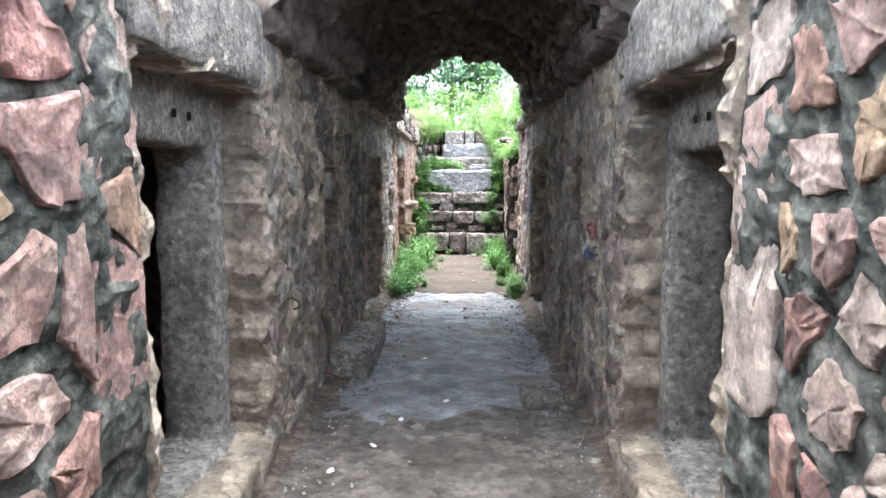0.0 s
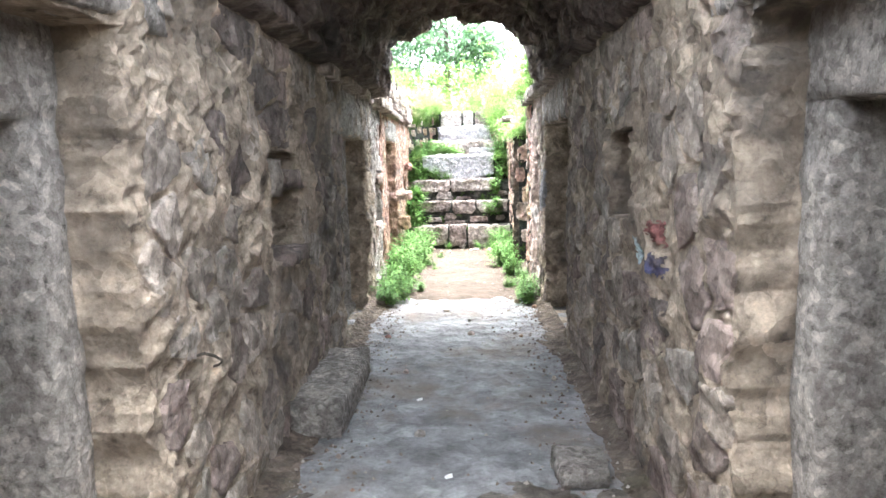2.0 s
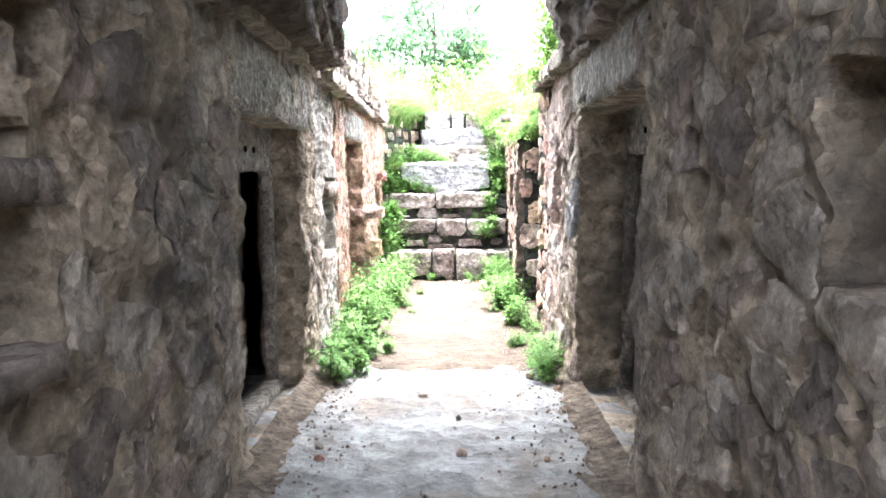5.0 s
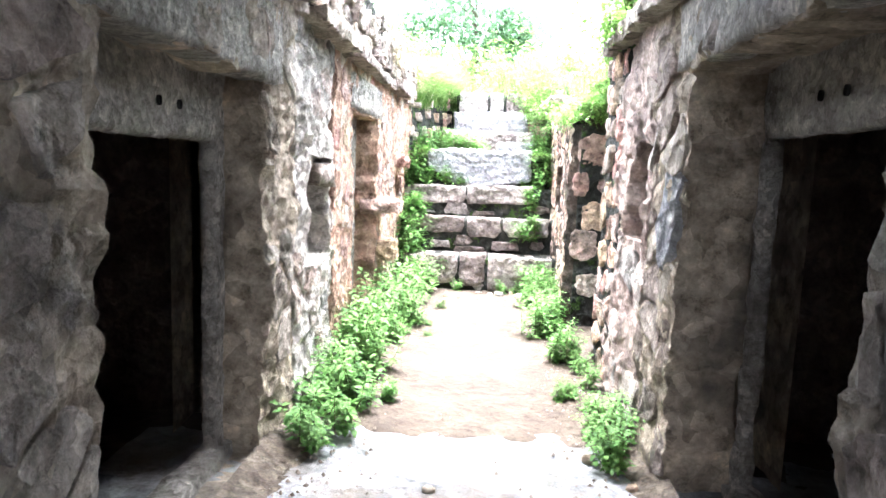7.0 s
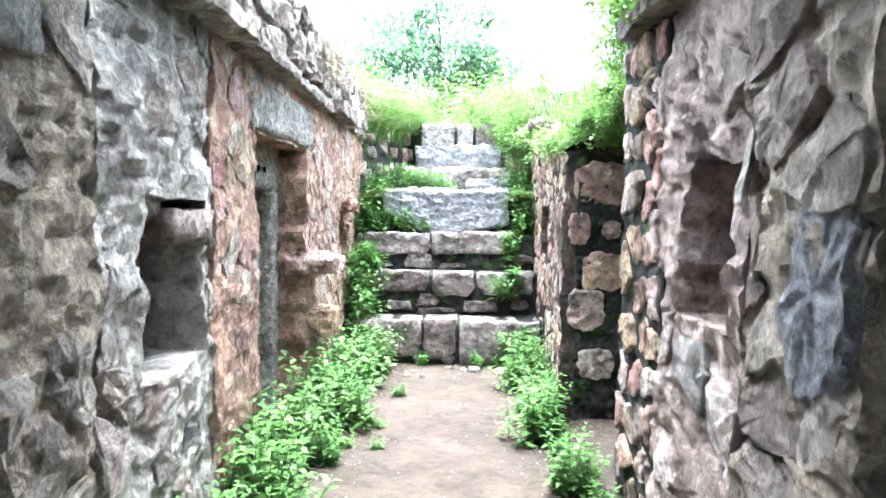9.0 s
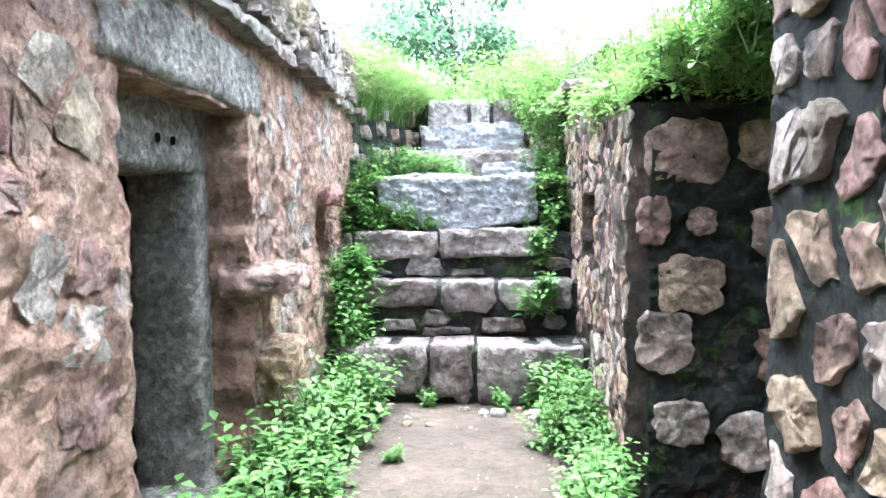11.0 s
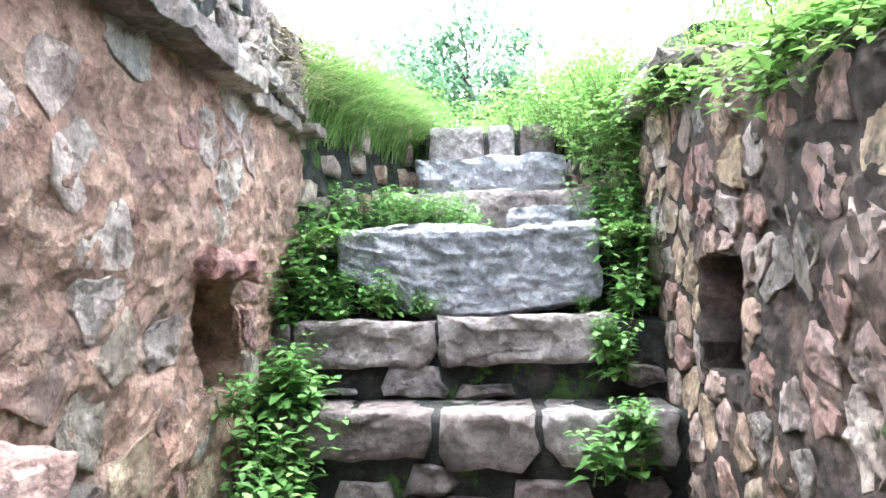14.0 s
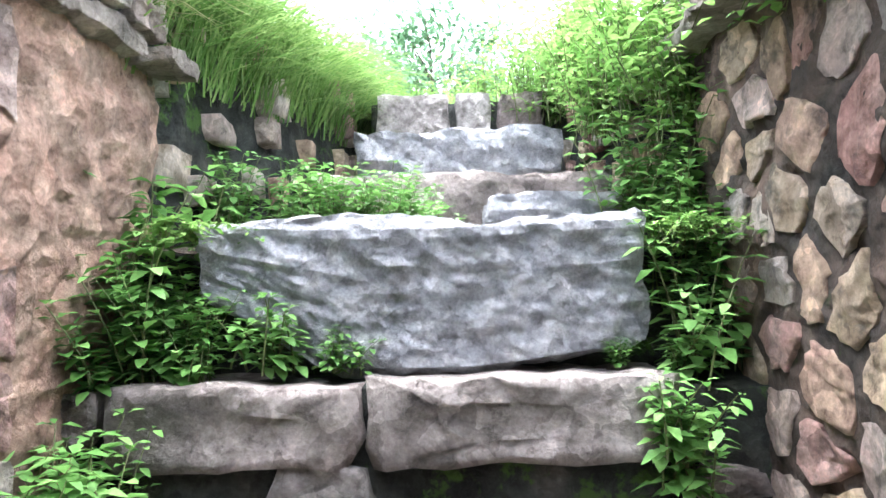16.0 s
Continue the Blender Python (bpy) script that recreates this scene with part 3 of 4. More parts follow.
# unseen chambers added behind four niches to make them dark
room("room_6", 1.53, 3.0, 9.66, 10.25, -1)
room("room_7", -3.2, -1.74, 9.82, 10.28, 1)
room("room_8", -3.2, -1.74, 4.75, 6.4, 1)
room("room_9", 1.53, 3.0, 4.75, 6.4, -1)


# ---- inner door frames ----
def door_frame(name, side, y0, y1, top, sill, face, deep, drop=0.32, near=0.0, far_w=0.17):
    """Stone frame set back in the opening: far jamb, near jamb, lintel with shade discs for two pivot holes, threshold.
    """
    ob = new(name)
    structure(ob, "chiselled grey stone door frame set back in the doorway", "door frame")
    xs = sorted((side * face, side * (face + deep)))
    rough_box("jamb", (xs[0], y1 - far_w, sill - 0.12), (xs[1], y1 + 0.03, top - drop + 0.02), M_SLAB, ob, amp=0.012, seed=1)
    rough_box("jamb", (xs[0], y0 - 0.03, sill - 0.12), (xs[1], y0 + 0.10 + near, top - drop + 0.02), M_SLAB, ob, amp=0.012, seed=2)
    rough_box("lintel", (xs[0], y0 - 0.04, top - drop), (xs[1], y1 + 0.04, top + 0.05), M_SLAB, ob, amp=0.012, seed=3)
    rough_box("threshold", (xs[0] - 0.04, y0 - 0.03, -0.05), (xs[1] + 0.04, y1 + 0.03, max(0.06, sill)), M_SLAB, ob, amp=0.015, seed=4)
    # Near-black discs on the lintel face paint the shade of uncut holes.
    for k in (0.52, 0.64):
        y = y0 + (y1 - y0) * k
        x = -face if side < 0 else face
        n = 10
        vs = [(x - side * (-0.002 - 0.012 * r) * -1, y + 0.015 * (1 - 0.1 * r) * math.cos(6.283 * i / n), top - drop + 0.14 + 0.021 * math.sin(6.283 * i / n)) for r in (0, 1) for i in range(n)]
        vs = [(v[0] - (side * 0.012), v[1], v[2]) for v in vs]
        mesh_ob("pivot_hole", vs, [[i, (i + 1) % n, n + (i + 1) % n, n + i] for i in range(n)] + [list(range(n))], M_HOLE_SHADE, ob)
    return ob


M_HOLE_SHADE = material("hole_shade", [(0.012, 0.011, 0.01), (0.02, 0.018, 0.016)], bump=0)
door_frame("door_frame_1", -1, 2.25, 3.60, 2.15, 0.24, 1.33, 0.32)
door_frame("door_frame_2", -1, 7.45, 8.90, 1.95, 0.08, 1.33, 0.08, near=-0.06, far_w=0.13)
door_frame("door_frame_3", -1, 11.10, 12.30, 2.0, 0.10, 1.33, 0.36)
door_frame("door_frame_4", 1, 2.30, 3.70, 2.15, 0.24, 1.12, 0.32)
door_frame("door_frame_5", 1, 7.30, 8.80, 2.05, 0.06, 1.24, 0.09, near=-0.06, far_w=0.06)


def outer_lintel(name, side, y0, y1, z0, z1):
    xs = sorted((side * (1.10 if side < 0 else 0.89), side * (1.30 if side < 0 else 1.09)))
    structure(rough_box(name, (xs[0], y0, z0), (xs[1], y1, z1), M_SLAB, amp=0.012, seed=y0, cell=0.05), "long chiselled grey stone lintel over a doorway", "lintel")


outer_lintel("lintel_1", -1, 2.2, 3.95, 2.15, 2.6)
outer_lintel("lintel_2", -1, 7.3, 9.15, 1.94, 2.36)
outer_lintel("lintel_3", -1, 10.95, 12.5, 2.0, 2.3)
outer_lintel("lintel_4", 1, 2.2, 4.0, 2.16, 2.6)
outer_lintel("lintel_5", 1, 7.2, 9.05, 2.05, 2.38)
LEDGES = [(-1, 2.2, 3.62, 0.2), (1, 2.25, 3.72, 0.18)]
for k, (side, a, b, h) in enumerate(LEDGES):
    xs = (-1.42, -1.07) if side < 0 else (0.86, 1.2)
    structure(rough_box(f"door_sill_{k + 1}", (xs[0], a, -0.04), (xs[1], b, h), M_IN, amp=0.03, seed=k + 5), "worn stone sill under the doorway", "sill")


# ---- vault ----
def vault():
    n, m = 70, round((VAULT1 - VAULT0) / 0.05)
    rng = random.Random(5)
    pts = np.array([(rng.uniform(0, 3.2), rng.uniform(VAULT0, VAULT1)) for _ in range(300)])
    tone = np.array([rng.uniform(-1, 1) for _ in range(300)])
    verts, faces = [], []
    for j in range(m + 1):
        y = VAULT0 + (VAULT1 - VAULT0) * j / m
        for i in range(n + 1):
            a = math.pi * i / n
            s = 3.2 * i / n
            d = np.hypot((pts[:, 0] - s), (pts[:, 1] - y) * 0.8)
            o = np.argsort(d)[:2]
            gap = d[o[1]] - d[o[0]]
            drop = 0.1 * min(1, gap / 0.05) + 0.07 * tone[o[0]] + 0.03 * rough_noise((s, y, 2), 0.2)
            f = (y - VAULT0) / (VAULT1 - VAULT0)
            rx, rz, mid = 0.99 - 0.1 * f - drop * 0.8, RISE - drop, -0.105 + 0.1 * f
            if i in (0, n):
                rx, rz, mid = 1.03, RISE, -0.105
            square = (abs(math.cos(a)) ** 2.6 + abs(math.sin(a)) ** 2.6) ** (-1 / 2.6)
            yy = y + (0.07 * nz(s * 4, 1.0) if j in (0, m) else 0)
            verts.append((mid + rx * square * math.cos(a), yy, SPRING - 0.02 + rz * square * math.sin(a)))
    for j in range(m):
        for i in range(n):
            p = j * (n + 1) + i
            faces.append([p, p + 1, p + n + 2, p + n + 1])
    # masonry mass over the vault, end walls with the arch cut out, flat top
    for j, back in ((0, 1), (m, -1)):
        base = len(verts)
        for i in range(n + 1):
            a = math.pi * i / n
            x, z = verts[j * (n + 1) + i][0], verts[j * (n + 1) + i][2]
            t = max(abs(math.cos(a)) / 1.65, abs(math.sin(a)) / 1.35, 1e-6)
            verts.append((-0.105 + math.cos(a) / t, verts[j * (n + 1) + i][1], SPRING - 0.02 + math.sin(a) / t))
        for i in range(n):
            faces.append([j * (n + 1) + i, j * (n + 1) + i + 1, base + i + 1, base + i])
        ends = base
        if j == 0:
            first = base
    for i in range(n):
        faces.append([first + i, first + i + 1, ends + i + 1, ends + i])
    return mesh_ob("ceiling", verts, faces, M_VAULT_ROOM_SHADE)


structure(vault(), "dark rubble barrel vault", "ceiling")


# ---- ledges and cornices ----
def cornice(name, side, y0, y1, z, out, seed):
    ob = new(name)
    structure(ob, "broken projecting course of flat weathered stone slabs", "cornice")
    rng = random.Random(seed)
    y = y0
    while y < y1:
        ln = rng.uniform(0.3, 0.95)
        o = out * rng.uniform(0.4, 1.35)
        xs = (-1.45, -1.13 + o) if side < 0 else (0.92 - o, 1.25)
        dz = rng.uniform(-0.02, 0.02)
        rough_box("slab", (xs[0], y, z + dz), (xs[1], min(y + ln, y1 + 0.1), z + dz + rng.uniform(0.06, 0.12)), M_IN_STONE, ob, cell=0.045, amp=0.022, seed=rng.random() * 50, rounded=0.008, smooth=False)
        y += ln + 0.012
    return ob


cornice("cornice_left", -1, 6.6, 15.15, 2.37, 0.13, 3)
cornice("cornice_right", 1, 7.2, 10.75, 2.40, 0.12, 4)
cornice("cornice_right_stairs", 1, 14.1, 15.2, 2.42, 0.14, 6)


def parapet(name, put, y0, y1, z0, z1, seed, back):
    """Loose courses of dark stones above the cornice."""
    ob = wall_skin(name, lambda u, v, w: put(u, v, w - back), y0, y1, z0, z1, [], M_DARK, top=lambda u: z1 - 0.1 + 0.15 * nz(u * 1.7, seed), thick=0.5, amp=0.04, seed=seed)
    structure(ob, "crumbling courses of dark stones above the cornice", "parapet")
    rubble(ob, lambda u, v, w: put(u, v, w - back), y0, y1, z0 + 0.02, z1 - 0.1, [], (0.3, 0.15), 0.9, 0.06, M_IN_STONE, seed)


parapet("parapet_left", left_map, 9.4, 15.2, 2.45, 3.02, 21, -0.04)
parapet("parapet_right", right_map, 9.4, 10.9, 2.45, 2.85, 22, 0.08)

# ---- steps ----
STEPS = [(13.85, 0.0, 0.46), (14.33, 0.46, 0.91), (14.68, 0.91, 1.31)]


def step(name, y, z0, z1, back, layout, seed):
    """A high step: dark mortar core, and stones let into its front; layout rows of (x0, x1, z0, z1, proud) in 0..1 of width and height."""
    rng = random.Random(seed)
    ob = rough_box(name, (-1.2, y + 0.03, z0 - 0.06), (1.0, back, z1 - 0.02), M_DARK, cell=0.07, amp=0.012, seed=seed)
    structure(ob, "tall step of reddish-grey stones in black mossy mortar", "step")
    for x0, x1, b, t, edge in layout:
        xa, xb, za, zb = -1.13 + 2.05 * x0, -1.13 + 2.05 * x1, z0 + (z1 - z0) * b, z0 + (z1 - z0) * t
        cut_a, cut_b, h = rng.uniform(0.05, 0.4) * (zb - za), rng.uniform(0.05, 0.45) * (zb - za), zb - za
        corners = [(xa, zb), (xa - 0.0, za + cut_a), (xa + cut_a * rng.uniform(0.4, 1.1), za), (xb - cut_b * rng.uniform(0.4, 1.4), za + rng.uniform(-0.01, 0.03)), (xb, za + cut_b), (xb, zb)]
        if not edge:
            corners[0], corners[5] = (xa + 0.25 * h, zb), (xb - 0.3 * h, zb - 0.1 * h)
        pts = []
        for (ax, az), (bx, bz) in zip(corners, corners[1:] + corners[:1]):
            k = max(1, round(math.hypot(bx - ax, bz - az) / 0.09))
            pts += [(ax + (bx - ax) * q / k + rng.uniform(-0.012, 0.012), az + (bz - az) * q / k + rng.uniform(-0.01, 0.01)) for q in range(k)]
        n = len(pts)
        cx, cz = (xa + xb) / 2, (za + zb) / 2
        verts = []
        out = 0.035 if edge else 0.015
        for sc, w, jit in ((1.0, -0.42 if edge else -0.05, 0), (1.0, -0.2 if edge else -0.02, 0.004), (0.995, out * 0.2, 0.012), (0.95, out, 0.014), (0.72, out * 1.2, 0.018), (0.42, out * 1.1, 0.02)):
            for px, pz in pts:
                dx = (px - cx) * sc if sc > 0.9 else (px - cx) * (1 - (1 - sc) * 0.8)
                zz = cz + (pz - cz) * sc
                if edge and w < -0.1:
                    zz -= 0.02
                verts.append((cx + dx + rng.uniform(-jit, jit), y - w + rng.uniform(-jit, jit), zz + rng.uniform(-jit, jit) * 0.6))
        faces = [[r * n + i, r * n + (i + 1) % n, (r + 1) * n + (i + 1) % n, (r + 1) * n + i] for r in range(5) for i in range(n)]
        faces.append([5 * n + i for i in range(n)])
        mesh_ob("stone", verts, faces, M_STEP, ob)
    return ob


step("step_1", *STEPS[0], 14.5, [(0.06, 0.40, 0.2, 1.0, 1), (0.41, 0.57, 0.12, 1.04, 1), (0.58, 0.98, 0.02, 1.0, 1), (0.36, 0.40, 0.0, 0.5, 0), (0.50, 0.56, 0.0, 0.4, 0)], 1)
step("step_2", *STEPS[1], 14.8, [(0.05, 0.43, 0.50, 1.0, 1), (0.44, 0.66, 0.42, 1.02, 1), (0.67, 0.97, 0.45, 1.0, 1), (0.36, 0.48, 0.15, 0.46, 0), (0.2, 0.34, 0.08, 0.3, 0), (0.36, 0.56, -0.02, 0.13, 0), (0.6, 0.78, 0.02, 0.3, 0), (0.02, 0.14, 0.05, 0.3, 0), (0.85, 0.95, 0.1, 0.35, 0)], 2)
step("step_3", *STEPS[2], 16.0, [(0.0, 0.05, 0.5, 0.98, 1), (0.055, 0.42, 0.38, 1.0, 1), (0.43, 0.87, 0.40, 1.05, 1), (0.28, 0.45, 0.02, 0.42, 0), (0.47, 0.62, 0.0, 0.16, 0), (0.06, 0.22, 0.0, 0.12, 0), (0.3, 0.36, 0.45, 0.55, 0), (0.88, 0.99, 0.1, 0.4, 0)], 3)
block = rough_box("step_4", (-0.84, 14.87, 1.30), (0.62, 15.25, 1.80), M_BLOCK, cell=0.03, amp=0.026, seed=8, rounded=0.02, strata=0.018, smooth=False)
for v in block.data.vertices:
    low = 1 - (v.co.z - 1.30) / 0.5
    v.co.z += low * (0.55 * max(0, -0.36 - v.co.x) + 0.14 * max(0, v.co.x - 0.05)) + 0.03 * max(0, v.co.x) * (1 - low)
structure(block, "long blue-grey hewn stone block lying as a step", "step")
flag = rough_box("flagstone", (0.14, 15.35, 1.80), (0.70, 15.8, 1.95), M_BLOCK, cell=0.04, amp=0.02, seed=9, strata=0.03, smooth=False)
tagged(flag, "tilted grey flagstone lying on the upper stair", "flagstone")
structure(rough_box("step_5", (-0.75, 15.9, 1.6), (0.75, 16.6, 2.12), M_STEP, amp=0.03, seed=12), "rough earth-filled stone step", "step")
structure(rough_box("step_6", (-0.55, 16.45, 2.1), (0.62, 17.0, 2.46), M_BLOCK, amp=0.04, seed=13, strata=0.03, smooth=False), "pale uneven stone step", "step")
top_step = structure(rough_box("step_7", (-0.55, 17.08, 2.3), (0.62, 17.6, 2.79), M_DARK, amp=0.02, seed=14), "top step of pale stones in dark mortar", "step")
for a, b in ((-0.5, -0.03), (0.02, 0.25), (0.3, 0.6)):
    rough_box("stone", (a, 17.02, 2.44), (b, 17.4, 2.83), M_STEP, top_step, amp=0.02, seed=a * 9)
structure(rough_box("stair_core", (-1.35, 15.02, 1.2), (1.15, 16.1, 1.70), M_DARK, amp=0.02, seed=4), "dark earth and mortar core of the stair", "step")
structure(sheet("stair_fill", -1.5, 1.3, 15.2, 16.2, 0.08, lambda x, y: 1.72 + 0.1 * (y - 15.2) + 0.04 * nz(x * 4, y * 4), M_EDGE), "earth behind the stair block", "earth")


def bank(name, side):
    """Sloping rubble bank beside the upper stair, topped by soil."""
    verts, faces = [], []
    n, k = 24, 8
    for j in range(n + 1):
        y = 15.1 + 2.5 * j / n
        f = j / n
        inner = (-1.12 + 0.55 * f) if side < 0 else (0.92 - 0.28 * f)
        for i in range(k + 1):
            g = i / k
            z = 1.6 + 0.6 * f + (1.35 - 0.45 * f) * min(1, g * 2.2)
            x = inner + side * (0.05 + 0.9 * g ** 2) + 0.05 * nz(y * 4, g * 6, side)
            verts.append((x, y, z + 0.05 * nz(y * 5, g * 5, side + 3)))
    for j in range(n):
        for i in range(k):
            a = j * (k + 1) + i
            faces.append([a, a + 1, a + k + 2, a + k + 1])
    ob = structure(mesh_ob(name, verts, faces, M_DARK), "overgrown stony bank beside the upper stair", "bank")
    rng = random.Random(side + 9)
    for q in range(26):
        f, g = rng.random() * 0.9, rng.uniform(0.05, 0.4)
        inner = (-1.12 + 0.55 * f) if side < 0 else (0.92 - 0.28 * f)
        y, z, s = 15.1 + 2.5 * f, 1.6 + 0.6 * f + (1.35 - 0.45 * f) * min(1, g * 2.2), rng.uniform(0.07, 0.14)
        rough_box("stone", (inner + side * 0.12 - 0.1, y - s, z - s * 0.7), (inner + side * 0.12 + 0.1, y + s, z + s * 0.7), M_RED_STONE, ob, cell=0.08, amp=0.02, seed=q)


bank("bank_left", -1)
bank("bank_right", 1)

# ---- loose and projecting stones ----
b0 = rough_box("stone_block", (-1.12, 5.3, -0.03), (-0.78, 6.55, 0.22), M_SLAB, cell=0.07, amp=0.02, seed=31)
tagged(b0, "long grey stone block lying along the passage wall", "stone block")
b1 = rough_box("loose_stone", (0.44, 4.62, -0.01), (0.72, 4.92, 0.11), M_SLAB, cell=0.05, amp=0.025, seed=33)
tagged(b1, "flat broken stone lying on the passage floor", "stone")
for y0, y1, z0, z1, x1, s in ((12.27, 12.72, 1.06, 1.20, -0.88, 41), (12.38, 12.78, 0.56, 0.76, -0.93, 42), (13.72, 14.2, 1.54, 1.66, -1.0, 43)):
    rough_box("projecting_stone", (-1.3, y0, z0), (x1, y1, z1), M_FRONT_STONE, WALLS["wall_left_court"][0], cell=0.035, amp=0.035, seed=s, smooth=False, label="pinkish stone jutting out of the wall")
for y0, y1, z0, z1, x0, x1, key in ((9.95, 10.36, 1.40, 1.53, -1.5, -1.10, "wall_left_court_plastered"), (9.72, 9.9, 1.5, 1.64, -1.5, -1.14, "wall_left_court_plastered"),
                                   (5.5, 5.86, 1.52, 1.66, -1.6, -1.08, "wall_left_passage"), (5.12, 5.26, 1.5, 1.72, -1.4, -1.06, "wall_left_passage"), (5.3, 5.75, 1.06, 1.16, -1.45, -1.04, "wall_left_passage")):
    rough_box("niche_stone", (x0, y0, z0), (x1, y1, z1), M_IN_STONE, WALLS[key][0], cell=0.05, amp=0.03, seed=y0, label="rough stone jutting into the niche")
rng = random.Random(77)
for k in range(60):
    if k < 26:
        x, y = rng.uniform(-0.7, 0.75), rng.uniform(13.3, 13.85)
    else:
        x, y = rng.choice((rng.uniform(-1.0, -0.6), rng.uniform(0.45, 0.85), rng.uniform(-0.8, 0.8))), rng.uniform(1.5, 13)
    s = rng.uniform(0.012, 0.035) if k > 8 else rng.uniform(0.03, 0.06)
    p = rough_box("pebble", (x - s, y - s * 0.8, -0.015), (x + s, y + s * 0.8, s * 0.9 + 0.01), M_RED_STONE if k % 3 else M_SLAB, cell=0.02, amp=0.008, seed=k)
    tagged(p, "small loose stone lying on the ground", "stone", "loose pebbles")
for u0, u1, v0, v1, m in ((4.77, 4.92, 1.12, 1.27, "pale_blue"), (4.42, 4.62, 1.26, 1.38, "red"), (4.40, 4.60, 1.12, 1.23, "blue")):
    verts, faces, n = [], [], 14
    for j in range(n + 1):
        for i in range(n + 1):
            u, v = u0 + (u1 - u0) * i / n, v0 + (v1 - v0) * j / n
            verts.append(right_map(u, v, relief(u, v, 0.05, 50) + (0.035 if m == "pale_blue" else 0.02)))
    for j in range(n):
        for i in range(n):
            f, g = (i + 0.5) / n - 0.5, (j + 0.5) / n - 0.5
            if max(abs(f), abs(g)) + 0.22 * nz(f * 9, g * 9, u0 * 7) < 0.44:
                a = j * (n + 1) + i
                faces.append([a, a + 1, a + n + 2, a + n + 1])
    mesh_ob("paint_mark", verts, faces, M_PAINT[m], WALLS["wall_right_passage"][0], True, m.replace("_", " ") + " paint patch daubed on the wall")


# ---- litter on the floor ----
def litter():
    """Gravel chips and crumbs swept against the walls."""
    g = random.Random(8)
    verts, faces = [], []
    for k in range(2600):
        y = g.uniform(1.5, 13.6)
        edge = abs(g.gauss(0, 0.22))
        x = (-0.98 + edge) if g.random() < 0.45 else (0.82 - edge)
        if g.random() < 0.12:
            x = g.uniform(-0.8, 0.7)
        s = g.uniform(0.004, 0.016)
        p = Vector((x, y, uneven(x, y) + 0.014))
        b = len(verts)
        for i in range(4):
            a = i * 1.571 + g.uniform(-0.4, 0.4)
            verts.append(p + Vector((math.cos(a), math.sin(a), -0.5)) * s * g.uniform(0.6, 1.3))
        verts.append(p + Vector((g.uniform(-0.3, 0.3) * s, g.uniform(-0.3, 0.3) * s, s * 0.7)))
        faces += [[b + i, b + (i + 1) % 4, b + 4] for i in range(4)]
    return tagged(mesh_ob("gravel", verts, faces, M_CHIP, None, False), "gravel chips and crumbs scattered along the path edges", "gravel", kind="stuff")


M_CHIP = material("stone_chip", [(0.1, 0.08, 0.065), (0.22, 0.18, 0.15), (0.4, 0.36, 0.32)], island=True, bump=0)
M_PAPER = material("white_scrap", [(0.7, 0.7, 0.68), (0.8, 0.8, 0.78)], bump=0)
litter()
for x, y, a in ((-0.12, 4.75, 20), (-0.42, 4.35, 70), (-0.55, 3.9, 130), (-0.75, 3.55, 40), (-0.35, 5.9, 10)):
    pts = [(-0.02, -0.014, 0.0), (0.018, -0.016, 0.004), (0.024, 0.012, 0.012), (-0.004, 0.018, 0.006), (-0.022, 0.008, 0.002)]
    ob = mesh_ob("paper_scrap", [Vector(p) for p in pts] + [Vector(p) - Vector((0, 0, 0.002)) for p in pts], [[0, 1, 2, 3, 4], [9, 8, 7, 6, 5]] + [[i, (i + 1) % 5, 5 + (i + 1) % 5, 5 + i] for i in range(5)], M_PAPER, None, False)
    ob.matrix_basis = pose(x, y, uneven(x, y) + 0.016, 0, 0, a)
    tagged(ob, "small white scrap lying on the passage floor", "litter", "scraps on the floor")


def twig(name, points, r, label):
    verts, faces = [], []
    for k, p in enumerate(points):
        verts += [Vector(p) + Vector((0, math.cos(i * 1.257), math.sin(i * 1.257))) * r for i in range(5)]
        if k:
            faces += [[(k - 1) * 5 + i, (k - 1) * 5 + (i + 1) % 5, k * 5 + (i + 1) % 5, k * 5 + i] for i in range(5)]
    return tagged(mesh_ob(name, verts, faces, M_BARK), label, "root")


twig("root", [(-1.14, 3.95, 0.92), (-1.07, 3.99, 0.93), (-1.05, 4.05, 0.9), (-1.05, 4.12, 0.86), (-1.08, 4.16, 0.83), (-1.14, 4.18, 0.81)], 0.007, "dry root poking out of the passage wall")

# ---- plants ----
def leaf(verts, faces, p, d, up, ln, wd):
    """A folded pointed leaf of four faces."""
    d = d.normalized()
    s = d.cross(up)
    s = s.normalized() if s.length > 1e-4 else Vector((1, 0, 0))
    nrm = s.cross(d)
    b = len(verts)
    m1, m2, tip = p + d * ln * 0.4, p + d * ln * 0.75 - nrm * ln * 0.06, p + d * ln - nrm * ln * 0.16
    verts += [p, m1 + s * wd * 0.5 + nrm * wd * 0.15, m1, m1 - s * wd * 0.5 + nrm * wd * 0.15, m2 + s * wd * 0.3, m2 - s * wd * 0.3, tip]
    faces += [[b, b + 2, b + 1], [b, b + 3, b + 2], [b + 1, b + 2, b + 4], [b + 2, b + 3, b + 5], [b + 2, b + 5, b + 6, b + 4]]


